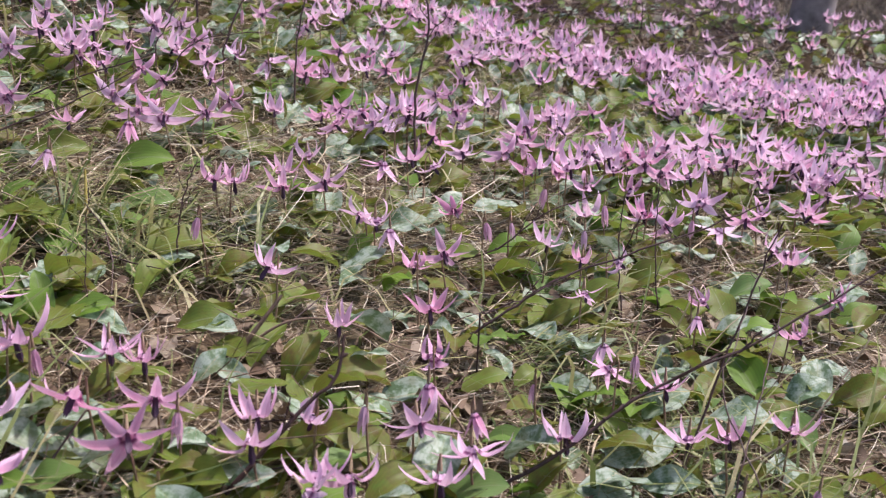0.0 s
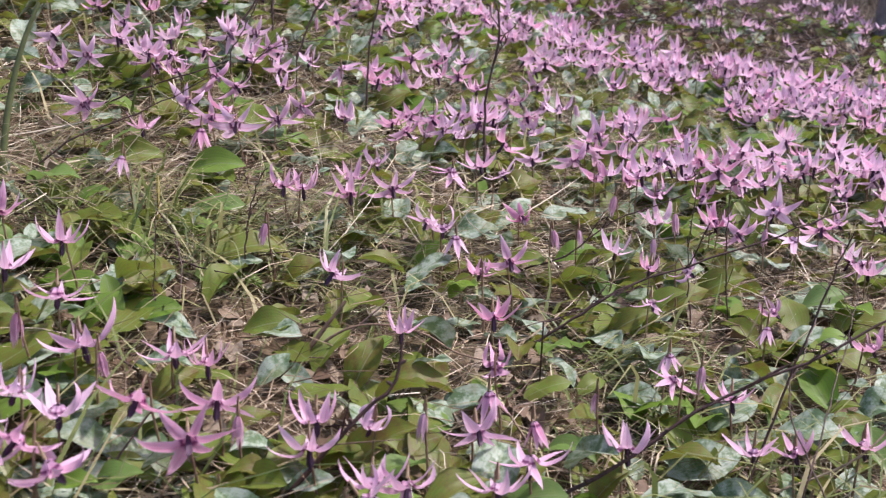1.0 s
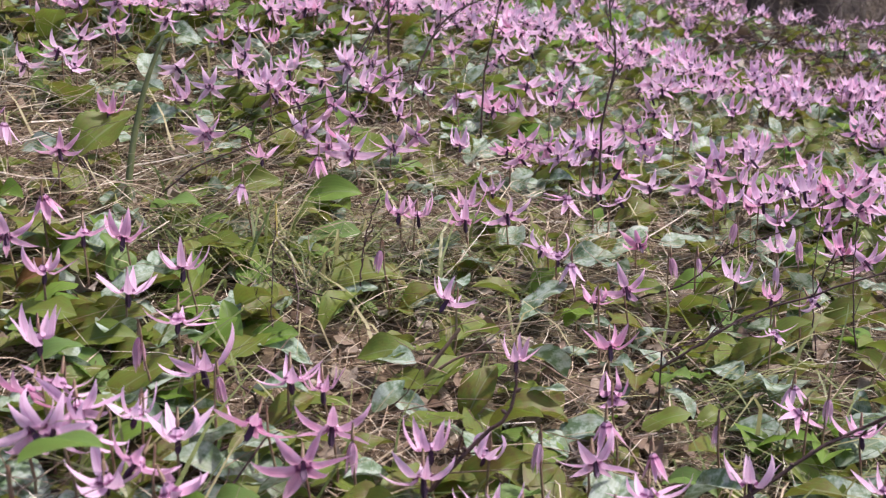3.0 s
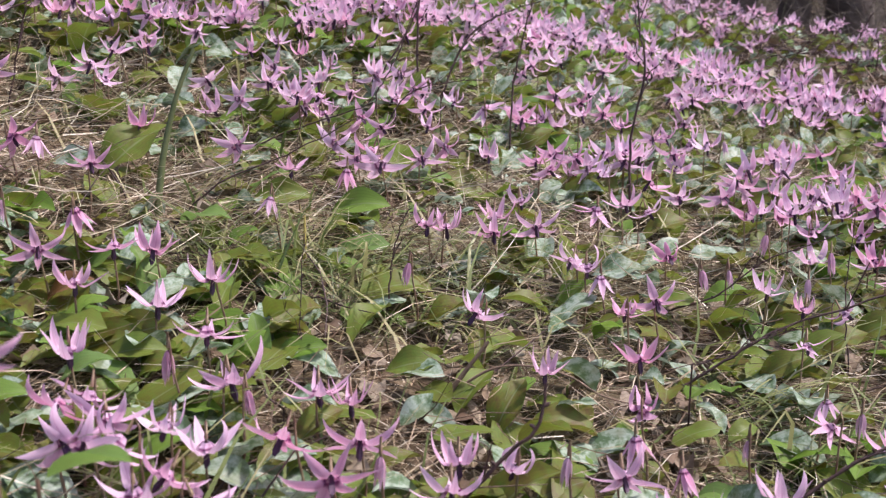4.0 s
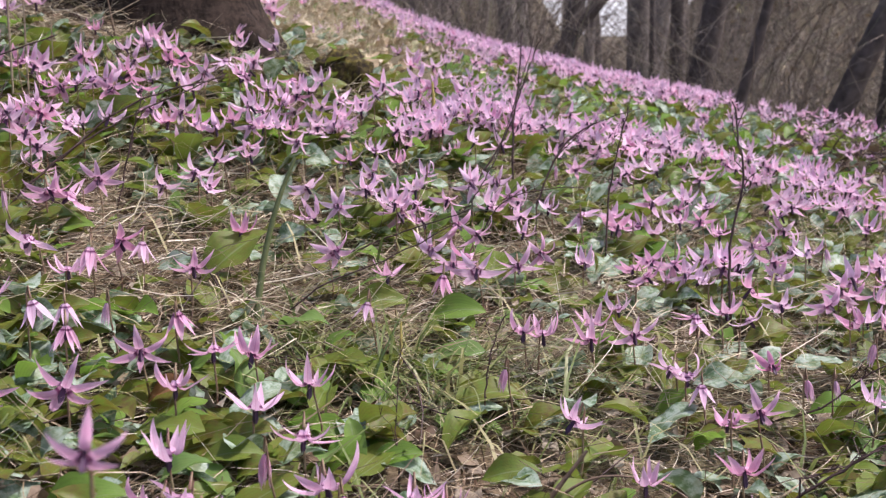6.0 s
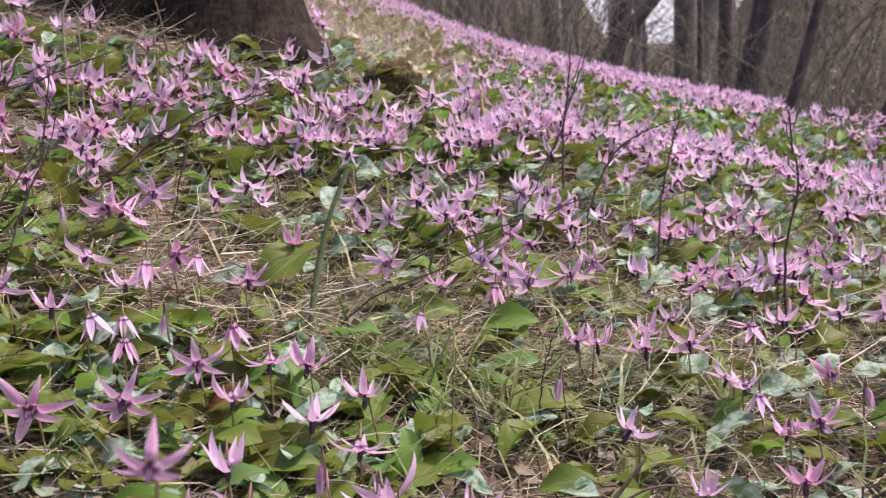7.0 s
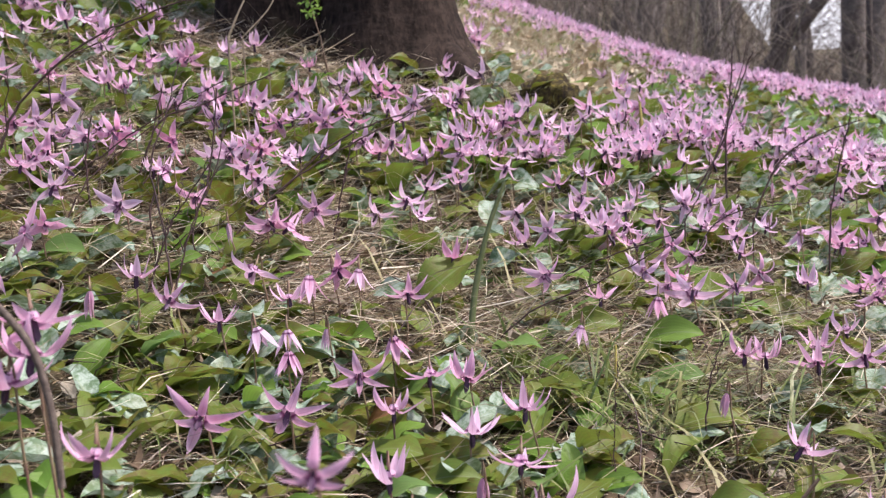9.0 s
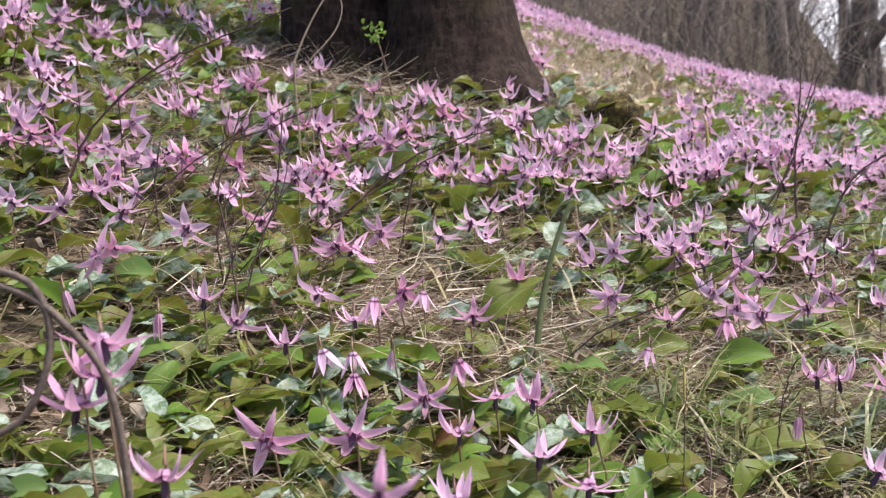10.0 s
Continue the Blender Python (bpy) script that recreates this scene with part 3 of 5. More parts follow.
drift(
    (-0.420, 1.945, 0.607, 1), (-0.134, 1.941, 0.535, 1), (-0.030, 2.027, 0.527, 0), (-0.963, 1.790, 0.727, 0),
    (0.344, 1.901, 0.430, 0), (-1.143, 1.757, 0.777, 0), (-1.177, 1.761, 0.788, 0), (-1.062, 1.789, 0.757, 0),
    (-0.936, 1.820, 0.724, 0), (0.101, 2.022, 0.497, 0), (-0.964, 1.833, 0.735, 0), (-0.623, 2.012, 0.676, 1),
    (-0.377, 2.000, 0.608, 1), (-0.845, 1.871, 0.707, 0), (-1.215, 1.786, 0.805, 0), (0.638, 1.874, 0.381, 0),
    (-0.932, 1.867, 0.732, 0), (-0.073, 2.149, 0.563, 1), (0.548, 2.028, 0.414, 0), (-0.537, 2.078, 0.668, 1),
    (0.009, 2.141, 0.541, 0), (0.756, 1.888, 0.368, 1), (-0.167, 2.063, 0.568, 0), (0.082, 2.122, 0.519, 0),
)
drift(
    (-0.739, 2.099, 0.728, 0), (-0.485, 2.091, 0.658, 1), (1.240, 1.756, 0.310, 0), (-0.456, 2.100, 0.652, 1),
    (0.157, 2.116, 0.501, 1), (-0.580, 2.108, 0.687, 0), (0.213, 2.108, 0.488, 1), (0.846, 1.903, 0.359, 0),
    (-0.218, 2.121, 0.594, 1), (-1.316, 1.890, 0.858, 1), (-1.246, 1.907, 0.837, 0), (1.087, 1.854, 0.331, 0),
    (-1.092, 1.947, 0.796, 4), (-0.661, 2.159, 0.722, 0), (0.899, 1.920, 0.356, 0), (-0.309, 2.145, 0.624, 1),
    (-0.399, 2.151, 0.650, 4), (0.319, 2.117, 0.467, 1), (1.200, 1.843, 0.322, 0), (-0.439, 2.168, 0.665, 1),
    (1.002, 1.916, 0.345, 0), (0.276, 2.158, 0.482, 1), (-0.802, 2.212, 0.775, 0), (-0.615, 2.202, 0.722, 0),
)
drift(
    (-0.128, 2.182, 0.584, 1), (1.206, 1.894, 0.327, 0), (-0.334, 2.209, 0.647, 1), (-0.296, 2.208, 0.636, 1),
    (1.322, 1.861, 0.317, 0), (1.176, 1.905, 0.330, 0), (0.531, 2.111, 0.428, 0), (-0.764, 2.103, 0.736, 1),
    (0.061, 2.200, 0.540, 0), (-0.678, 2.237, 0.748, 0), (-0.173, 2.213, 0.604, 1), (0.558, 2.127, 0.426, 0),
    (0.600, 2.113, 0.417, 0), (-0.652, 2.261, 0.748, 0), (0.858, 2.046, 0.375, 0), (0.484, 2.176, 0.445, 1),
    (-0.970, 2.100, 0.793, 2), (0.759, 2.099, 0.393, 0), (0.462, 2.239, 0.458, 0), (-0.755, 2.299, 0.786, 0),
    (-0.681, 2.184, 0.735, 0), (-1.046, 2.098, 0.814, 1), (1.098, 2.012, 0.348, 1), (-1.184, 2.076, 0.851, 0),
)
drift(
    (-0.880, 2.155, 0.781, 1), (-1.086, 2.107, 0.828, 1), (-1.205, 2.080, 0.858, 0), (-0.257, 2.296, 0.649, 1),
    (0.801, 2.118, 0.390, 1), (0.683, 2.158, 0.411, 2), (1.356, 1.952, 0.325, 0), (-0.844, 2.184, 0.778, 1),
    (-0.367, 2.320, 0.687, 1), (1.171, 2.029, 0.344, 0), (0.420, 2.289, 0.474, 0), (0.876, 2.170, 0.387, 0),
    (-1.411, 2.144, 0.938, 4), (-1.090, 2.234, 0.858, 0), (-0.675, 2.454, 0.812, 1), (0.238, 2.455, 0.544, 0),
    (-0.587, 2.454, 0.789, 0), (0.191, 2.414, 0.549, 2), (-0.458, 2.458, 0.754, 0), (0.318, 2.423, 0.518, 0),
    (-0.511, 2.486, 0.778, 1), (-0.607, 2.406, 0.780, 0), (-1.084, 2.292, 0.871, 1), (-0.367, 2.488, 0.736, 1),
)
drift(
    (-0.654, 2.515, 0.826, 1), (-1.391, 2.252, 0.953, 1), (-1.017, 2.348, 0.868, 0), (-1.202, 2.322, 0.911, 0),
    (-0.314, 2.544, 0.736, 1), (-1.053, 2.371, 0.883, 1), (0.365, 2.547, 0.527, 0), (1.089, 2.319, 0.382, 0),
    (-0.790, 2.477, 0.848, 1), (-0.510, 2.613, 0.816, 1), (-0.685, 2.520, 0.835, 1), (-1.224, 2.394, 0.934, 1),
    (-0.976, 2.481, 0.893, 1), (-1.612, 2.388, 1.054, 0), (-0.941, 2.553, 0.906, 1), (-1.462, 2.526, 1.031, 0),
    (-1.491, 2.526, 1.040, 0), (-1.595, 2.538, 1.077, 0), (-1.595, 2.589, 1.088, 0), (1.498, 2.601, 0.382, 0),
    (1.405, 2.636, 0.390, 0), (1.609, 2.624, 0.380, 0), (1.008, 3.217, 0.482, 1), (1.525, 3.308, 0.444, 1),
)
drift(
    (1.694, 3.278, 0.433, 1), (1.194, 3.594, 0.495, 0), (1.958, 3.291, 0.429, 1), (2.188, 3.469, 0.442, 1),
    (1.379, 4.101, 0.519, 1), (1.242, 4.151, 0.536, 1), (1.551, 4.393, 0.524, 1),
)


# ---- broad leaves without a flower ----
lrnd = random.Random(31)
LEAF_LABEL = {"g": "fresh green broad oval leaf of a dogtooth violet", "m": "pale grey-green mottled oval leaf lying on the litter", "o": "olive-brown broad oval leaf of a dogtooth violet", "b": "withered reddish-brown curled leaf on the litter"}


def leaf_patch(*rows):
    """Single leaves: the middle, the length, the way they point as seen from the path (0: to the right), the kind."""
    for x, y, z, length, ang, k, *roll in rows:
        lean = radians(ang if abs(ang) < 30 else math.copysign(30, ang))
        yaw = -90 + (0 if abs(ang) < 30 else math.copysign(abs(ang) - 30, ang)) + lrnd.uniform(-12, 12)
        pitch = math.degrees(math.sin(lean)) * 0.9 + lrnd.uniform(0, 10)
        if len(roll) == 3:
            pitch, yaw = roll[1:]
        m = Matrix.Rotation(radians(yaw), 4, "Z") @ Matrix.Rotation(radians(pitch), 4, "X") @ Matrix.Rotation(radians(roll[0] if roll else lrnd.uniform(10, 46)), 4, "Y")
        mid = m.to_3x3() @ Vector((0, length * 0.62, length * 0.1))
        foot = Vector((x, y, z)) - mid
        g = ground_height(foot.x, foot.y)
        foot.z = max(foot.z, g - 0.004)
        ob = new("broad_leaf")
        ob.location = (foot.x, foot.y, g - 0.003)
        part("blade", lrnd.choice(LEAF_MESH[k]), ob, Matrix.Translation((0, 0, foot.z - g + 0.003)) @ m @ Matrix.Scale(length * 1.06, 4))
        if foot.z > g + 0.006:
            part("stalk", mesh_of("stalk", *tube([(0, 0, 0), (0.002, 0.002, (foot.z - g) * 0.5), (0, 0, foot.z - g + 0.005)], [0.002, 0.0018, 0.0016], 5), [STEM]), ob)
        tagged(ob, LEAF_LABEL[k], "leaf", "broad leaves among the flowers")


leaf_patch(
    (-0.175, 0.678, 0.439, 0.062, 8, 'g', -14), (-0.009, 1.604, 0.403, 0.091, 0, 'g'), (-0.123, 1.134, 0.359, 0.054, 70, 'g'),
    
    (0.150, 1.813, 0.403, 0.086, -40, 'o'), (0.412, 2.032, 0.387, 0.093, 40, 'o'),
    (0.270, 1.420, 0.327, 0.067, 30, 'g'), (0.349, 1.524, 0.328, 0.077, 0, 'm'), (0.678, 1.411, 0.269, 0.088, 20, 'o'),
    (0.751, 1.105, 0.223, 0.064, 45, 'm'), 
    (0.658, 1.048, 0.225, 0.054, 40, 'o'),
)
leaf_patch(
    (-0.087, 0.854, 0.311, 0.049, 10, 'g'), (-0.117, 0.837, 0.315, 0.039, 0, 'g'), (0.019, 0.877, 0.295, 0.045, -20, 'o'),
    (-0.163, 1.958, 0.496, 0.073, 60, 'o'), (-0.119, 1.586, 0.423, 0.084, -20, 'o'), (0.825, 1.109, 0.216, 0.083, 5, 'o'),
    (0.480, 0.909, 0.228, 0.061, 0, 'm'), (0.834, 1.397, 0.251, 0.078, 5, 'g'), (0.981, 1.348, 0.232, 0.073, 15, 'g'),
    (0.489, 1.485, 0.302, 0.065, 10, 'g'), (0.524, 1.660, 0.320, 0.080, 0, 'm'), (0.467, 1.726, 0.336, 0.087, 10, 'o'),
    (0.499, 1.274, 0.274, 0.068, 20, 'o'), (-0.183, 1.999, 0.509, 0.056, 50, 'o'), (0.179, 0.962, 0.279, 0.051, 10, 'o'),
    (0.749, 1.289, 0.246, 0.061, 20, 'm'),
)
leaf_patch(
    (0.624, 1.438, 0.279, 0.065, 10, 'o'), (-0.124, 0.943, 0.331, 0.029, 50, 'm'), (0.070, 0.876, 0.286, 0.043, -10, 'm'),
    (-0.227, 1.077, 0.372, 0.067, -10, 'o'),
    (-0.314, 1.185, 0.407, 0.063, 10, 'b'), (-0.308, 1.280, 0.419, 0.058, 30, 'g'),
    (-0.483, 1.286, 0.461, 0.052, 75, 'm'), (-0.387, 1.040, 0.402, 0.043, 40, 'm'),
    (-0.292, 2.183, 0.579, 0.097, -30, 'm'), (-0.610, 2.078, 0.638, 0.122, 30, 'o'), (-0.330, 0.943, 0.374, 0.088, 5, 'g'),
    (-0.263, 1.031, 0.373, 0.059, 5, 'g'),
)
leaf_patch(
    (-0.429, 1.277, 0.447, 0.058, 10, 'o'), (-0.582, 1.619, 0.539, 0.076, 10, 'g'), (-0.160, 1.972, 0.498, 0.073, 70, 'o'),
    (-0.406, 1.581, 0.488, 0.063, 10, 'm'), (-0.269, 1.775, 0.487, 0.071, 20, 'm'), (-0.328, 0.985, 0.380, 0.041, 20, 'm'),
    (-0.199, 1.060, 0.364, 0.052, 0, 'o'), (0.511, 2.248, 0.400, 0.090, -45, 'o'), (0.314, 2.092, 0.414, 0.094, 50, 'o'),
    (0.699, 3.182, 0.477, 0.094, 0, 'g'), (-0.587, 2.445, 0.736, 0.071, 40, 'g'), (-0.769, 2.507, 0.802, 0.073, 40, 'g'),
    (-0.666, 1.026, 0.468, 0.063, 8, 'o'),
)
leaf_patch(
    (-0.436, 1.056, 0.416, 0.054, 15, 'o'), (-0.643, 0.895, 0.442, 0.049, 0, 'g'),
    (-0.496, 1.309, 0.468, 0.059, -50, 'm'), (-0.820, 1.422, 0.572, 0.085, -5, 'g'), (-0.552, 1.602, 0.528, 0.067, 0, 'g'),
    (-0.474, 1.332, 0.466, 0.063, 10, 'o'), (-0.930, 1.851, 0.678, 0.069, 40, 'g'), (-1.197, 2.537, 0.911, 0.094, 10, 'm'),
    (-1.240, 2.036, 0.810, 0.067, 20, 'm'), (-1.038, 2.151, 0.774, 0.068, 10, 'm'), (-0.619, 2.088, 0.643, 0.117, 30, 'o'),
    (-0.683, 1.211, 0.501, 0.066, 0, 'g'), (-0.595, 1.235, 0.482, 0.060, 10, 'g'), (-0.436, 1.255, 0.445, 0.059, 10, 'o'),
    (-0.589, 2.480, 0.748, 0.075, 40, 'g'),
)
leaf_patch(
    (-0.443, 2.208, 0.627, 0.088, 40, 'o'), (-1.391, 2.094, 0.871, 0.069, 20, 'm'), (-0.964, 2.235, 0.774, 0.070, 0, 'g'),
    (-0.849, 1.591, 0.608, 0.077, 0, 'm'), (-0.613, 1.454, 0.520, 0.054, -50, 'b'),
)
leaf_patch(
    (-0.124, 1.171, 0.359, 0.059, 0, 'g', 8, 58, 20),
    (-0.071, 1.159, 0.346, 0.059, 0, 'g', 30, 8, -85),
    (0.145, 1.107, 0.299, 0.075, 0, 'o', 18, 38, -45),
    (0.047, 1.083, 0.312, 0.049, 0, 'm', 25, 34, -62),
    (-0.645, 1.165, 0.478, 0.072, 0, 'g', 15, 42, -20),
    (-0.636, 1.095, 0.465, 0.070, 0, 'm', 10, 20, 60),
    (-0.362, 1.136, 0.404, 0.056, 0, 'm', -10, 60, -10),
    (-0.325, 1.621, 0.470, 0.133, 0, 'o', 20, 26, -55),
    (-0.264, 1.278, 0.404, 0.072, 0, 'g', 15, 45, 35),
    (-0.261, 1.107, 0.376, 0.084, 0, 'o', 40, 10, -85),
)
leaf_patch(
    (-0.226, 1.129, 0.374, 0.082, 0, 'o', 35, 10, -90),
    (-0.515, 1.207, 0.452, 0.051, 0, 'm', 10, 50, 10),
    (0.168, 1.447, 0.342, 0.064, 0, 'o', 30, 12, 80),
    (0.552, 1.076, 0.235, 0.068, 0, 'm', 25, 18, -80),
    (0.594, 1.187, 0.245, 0.041, 0, 'm', 5, 60, -10),
    (0.364, 1.136, 0.269, 0.047, 0, 'm', 5, 20, 40),
    (0.781, 1.140, 0.218, 0.083, 0, 'm', 20, 40, -30),
    (0.482, 0.983, 0.232, 0.088, 0, 'm', 30, 10, -85),
    (0.274, 0.931, 0.254, 0.059, 0, 'o', 25, 14, -80),
    (0.050, 1.168, 0.324, 0.068, 0, 'o', 35, 6, -95),
)


# ---- twigs and vines ----
TWIG_LABEL = {"d": "thin dark bare shrub twig with small buds", "b": "brown dead stick lying over the litter", "t": "thin tan dead stem", "v": "thick grey-brown looping woody vine", "g": "tall tapering green stalk standing among the flowers", "y": "upright yellow withered stalk"}
TWIG_NAME = {"d": "shrub_twig", "b": "dead_stick", "t": "dry_stem", "v": "woody_vine", "g": "green_stalk", "y": "yellow_stalk"}
trnd = random.Random(41)


def smooth_path(pts, n=6):
    p = [Vector(q) for q in pts]
    p = [p[0] * 2 - p[1]] + p + [p[-1] * 2 - p[-2]]
    out = []
    for i in range(1, len(p) - 2):
        for k in range(n):
            t = k / n
            a, b, c, d = p[i - 1], p[i], p[i + 1], p[i + 2]
            out.append(0.5 * (2 * b + (c - a) * t + (2 * a - 5 * b + 4 * c - d) * t * t + (3 * b - a - 3 * c + d) * t ** 3))
    return out + [p[-2]]


def twig(radius, kind, *pts):
    path = smooth_path(pts)
    if kind == "d":
        path = [q + Vector((trnd.uniform(-1, 1), trnd.uniform(-1, 1), trnd.uniform(-1, 1))) * 0.0014 for q in path]
    foot = path[0].copy()
    if kind != "v":
        g = ground_height(foot.x, foot.y)
        if foot.z > g:
            path.insert(0, Vector((foot.x, foot.y, g - 0.01)))
    n = len(path)
    radii = [radius * (1 - 0.55 * i / n) if kind != "v" else radius for i in range(n)]
    if kind == "d":
        radii = [q * (1.05 if foot.y > 1.78 or foot.x > 0 else 1.3 if foot.y > 1.4 else 0.95) for q in radii]
    pieces = [tube(path, radii, 6)]
    if kind == "d":
        for i in range(4, n - 1, 3):
            d = Vector((trnd.uniform(-1, 1), trnd.uniform(-0.5, 0.5), trnd.uniform(-0.2, 1))).normalized()
            pieces.append(tube([path[i], path[i] + d * radius * 1.8, path[i] + d * radius * 3], [radius * 0.6, radius * 0.8, radius * 0.1], 4))
    if kind == "d" and (path[-1] - path[0]).length > 0.12:
        for i in range(n // 3, n - 1, 2):
            if trnd.random() < 0.62:
                way = (path[i + 1] - path[i - 1]).normalized()
                side = (way + 0.9 * Vector((trnd.uniform(-1, 1), trnd.uniform(-0.4, 0.4), trnd.uniform(-0.3, 0.8)))).normalized()
                ln = trnd.uniform(0.025, 0.10) * (1.2 - i / n)
                kink = Vector((trnd.uniform(-1, 1), trnd.uniform(-1, 1), trnd.uniform(-0.5, 1))) * 0.12 * ln
                pts = [path[i], path[i] + side * ln * 0.4 + kink, path[i] + side * ln * 0.75, path[i] + side * ln + kink]
                pieces.append(tube(pts, [radius * 0.5, radius * 0.42, radius * 0.36, radius * 0.25], 4))
                pieces.append(tube([pts[2], pts[2] + kink * 0.8 + side * 0.003, pts[2] + kink * 1.6 + side * 0.004], [radius * 0.4, radius * 0.7, radius * 0.1], 4))
    root = new(TWIG_NAME[kind], mesh_of("stem", *merge(*pieces), [TWIG[kind]]))
    return tagged(root, TWIG_LABEL[kind], {"v": "vine", "g": "stalk", "y": "stalk"}.get(kind, "twig"))


twig(0.0010, 'd', (-0.071, 1.154, 0.331), (-0.075, 1.171, 0.384), (-0.070, 1.195, 0.468))
twig(0.0012, 'd', (0.019, 1.314, 0.336), (0.025, 1.328, 0.388), (0.035, 1.339, 0.433), (0.050, 1.344, 0.463))
twig(0.0017, 'b', (0.080, 1.138, 0.301), (0.125, 1.135, 0.331), (0.165, 1.126, 0.338), (0.206, 1.113, 0.331), (0.240, 1.098, 0.314), (0.289, 1.082, 0.305))
twig(0.0034, 'b', (0.076, 1.129, 0.300), (0.098, 1.132, 0.329), (0.124, 1.135, 0.363))
twig(0.0024, 'd', (0.039, 0.870, 0.270), (0.103, 0.874, 0.342), (0.136, 0.875, 0.375), (0.147, 0.883, 0.412))
twig(0.0022, 'd', (0.288, 0.906, 0.235), (0.361, 0.900, 0.281), (0.439, 0.896, 0.337), (0.542, 0.883, 0.389), (0.672, 0.872, 0.469))
twig(0.0019, 'd', (0.345, 1.218, 0.268), (0.403, 1.214, 0.307), (0.469, 1.208, 0.349), (0.600, 1.188, 0.400), (0.706, 1.173, 0.444))
twig(0.0016, 'd', (0.499, 0.938, 0.210), (0.532, 0.953, 0.289), (0.579, 0.974, 0.401), (0.612, 0.987, 0.474))
twig(0.0016, 't', (0.534, 0.950, 0.207), (0.625, 0.939, 0.252), (0.683, 0.944, 0.322), (0.727, 0.952, 0.388))
twig(0.0012, 'd', (-0.216, 1.773, 0.454), (-0.134, 1.761, 0.489), (-0.061, 1.750, 0.516), (0.008, 1.738, 0.540))
twig(0.0011, 'd', (0.605, 1.334, 0.248), (0.603, 1.359, 0.328), (0.618, 1.388, 0.438))
twig(0.0012, 'd', (0.663, 1.344, 0.242), (0.662, 1.373, 0.338), (0.668, 1.394, 0.413))
twig(0.0016, 'd', (0.387, 1.446, 0.292), (0.456, 1.435, 0.318), (0.517, 1.432, 0.365), (0.616, 1.418, 0.408))
twig(0.0019, 'd', (1.109, 1.967, 0.272), (1.197, 1.959, 0.324), (1.272, 1.946, 0.349), (1.391, 1.920, 0.371))
twig(0.0024, 'd', (0.095, 2.292, 0.480), (0.098, 2.320, 0.642), (0.109, 2.336, 0.731), (0.116, 2.353, 0.826))
twig(0.0023, 'd', (0.417, 1.769, 0.330), (0.417, 1.794, 0.471), (0.439, 1.813, 0.577), (0.430, 1.825, 0.647), (0.428, 1.833, 0.691))
twig(0.0019, 'd', (0.252, 2.051, 0.400), (0.262, 2.074, 0.531), (0.283, 2.092, 0.632), (0.298, 2.100, 0.683))
twig(0.0021, 'd', (0.128, 2.230, 0.459), (0.184, 2.253, 0.590), (0.250, 2.263, 0.644), (0.344, 2.268, 0.674))
twig(0.0014, 'd', (0.006, 1.926, 0.431), (0.054, 1.941, 0.516), (0.112, 1.946, 0.545), (0.208, 1.948, 0.554))
twig(0.0011, 'd', (-0.254, 1.462, 0.414), (-0.195, 1.472, 0.469), (-0.106, 1.478, 0.505), (-0.018, 1.486, 0.549))
twig(0.0012, 'd', (-0.327, 1.533, 0.441), (-0.357, 1.541, 0.487), (-0.396, 1.545, 0.510))
twig(0.0014, 'd', (-0.545, 1.775, 0.536), (-0.523, 1.795, 0.649), (-0.509, 1.806, 0.709))
twig(0.0029, 'v', (-0.523, 0.702, 0.659), (-0.489, 0.709, 0.643), (-0.468, 0.712, 0.624), (-0.448, 0.715, 0.597), (-0.438, 0.714, 0.571), (-0.432, 0.712, 0.534), (-0.429, 0.709, 0.494))
twig(0.0029, 'v', (-0.523, 0.703, 0.669), (-0.492, 0.709, 0.655), (-0.480, 0.710, 0.629), (-0.482, 0.706, 0.596), (-0.498, 0.698, 0.563), (-0.527, 0.689, 0.546))
twig(0.0019, 'd', (-1.017, 1.472, 0.619), (-0.955, 1.497, 0.700), (-0.920, 1.514, 0.776), (-0.829, 1.546, 0.856), (-0.748, 1.571, 0.892), (-0.631, 1.606, 0.933))
twig(0.0022, 'd', (-0.895, 1.810, 0.640), (-0.856, 1.831, 0.737), (-0.789, 1.851, 0.763), (-0.665, 1.888, 0.811))
twig(0.0022, 'd', (-0.684, 1.862, 0.590), (-0.587, 1.897, 0.677), (-0.497, 1.925, 0.720), (-0.404, 1.951, 0.742))
twig(0.0013, 'd', (-0.968, 1.651, 0.633), (-0.887, 1.678, 0.691), (-0.798, 1.707, 0.748), (-0.691, 1.741, 0.803))
twig(0.0017, 'd', (-0.749, 1.719, 0.581), (-0.728, 1.734, 0.670), (-0.715, 1.750, 0.787))
twig(0.0017, 'd', (-1.509, 2.194, 0.911), (-1.494, 2.209, 1.007), (-1.473, 2.226, 1.114))
twig(0.0015, 'd', (-0.885, 1.630, 0.605), (-0.891, 1.637, 0.684), (-0.880, 1.648, 0.754))
twig(0.0014, 'd', (-0.695, 1.406, 0.515), (-0.671, 1.419, 0.581), (-0.655, 1.427, 0.617), (-0.608, 1.446, 0.682))
twig(0.0014, 'd', (-0.735, 1.525, 0.545), (-0.741, 1.530, 0.610), (-0.727, 1.540, 0.666))
twig(0.0021, 'd', (-0.010, 2.206, 0.489), (0.076, 2.242, 0.620), (0.110, 2.261, 0.712), (0.144, 2.279, 0.804))
twig(0.0018, 'd', (-0.750, 2.504, 0.776), (-0.761, 2.507, 0.828), (-0.821, 2.495, 0.863), (-0.821, 2.495, 0.863))
twig(0.0020, 't', (-0.818, 2.156, 0.893), (-0.768, 2.175, 0.945), (-0.750, 2.184, 0.988), (-0.754, 2.186, 1.021))
twig(0.0025, 't', (-0.845, 2.149, 0.895), (-0.821, 2.161, 0.948), (-0.798, 2.172, 0.991), (-0.776, 2.181, 1.023))
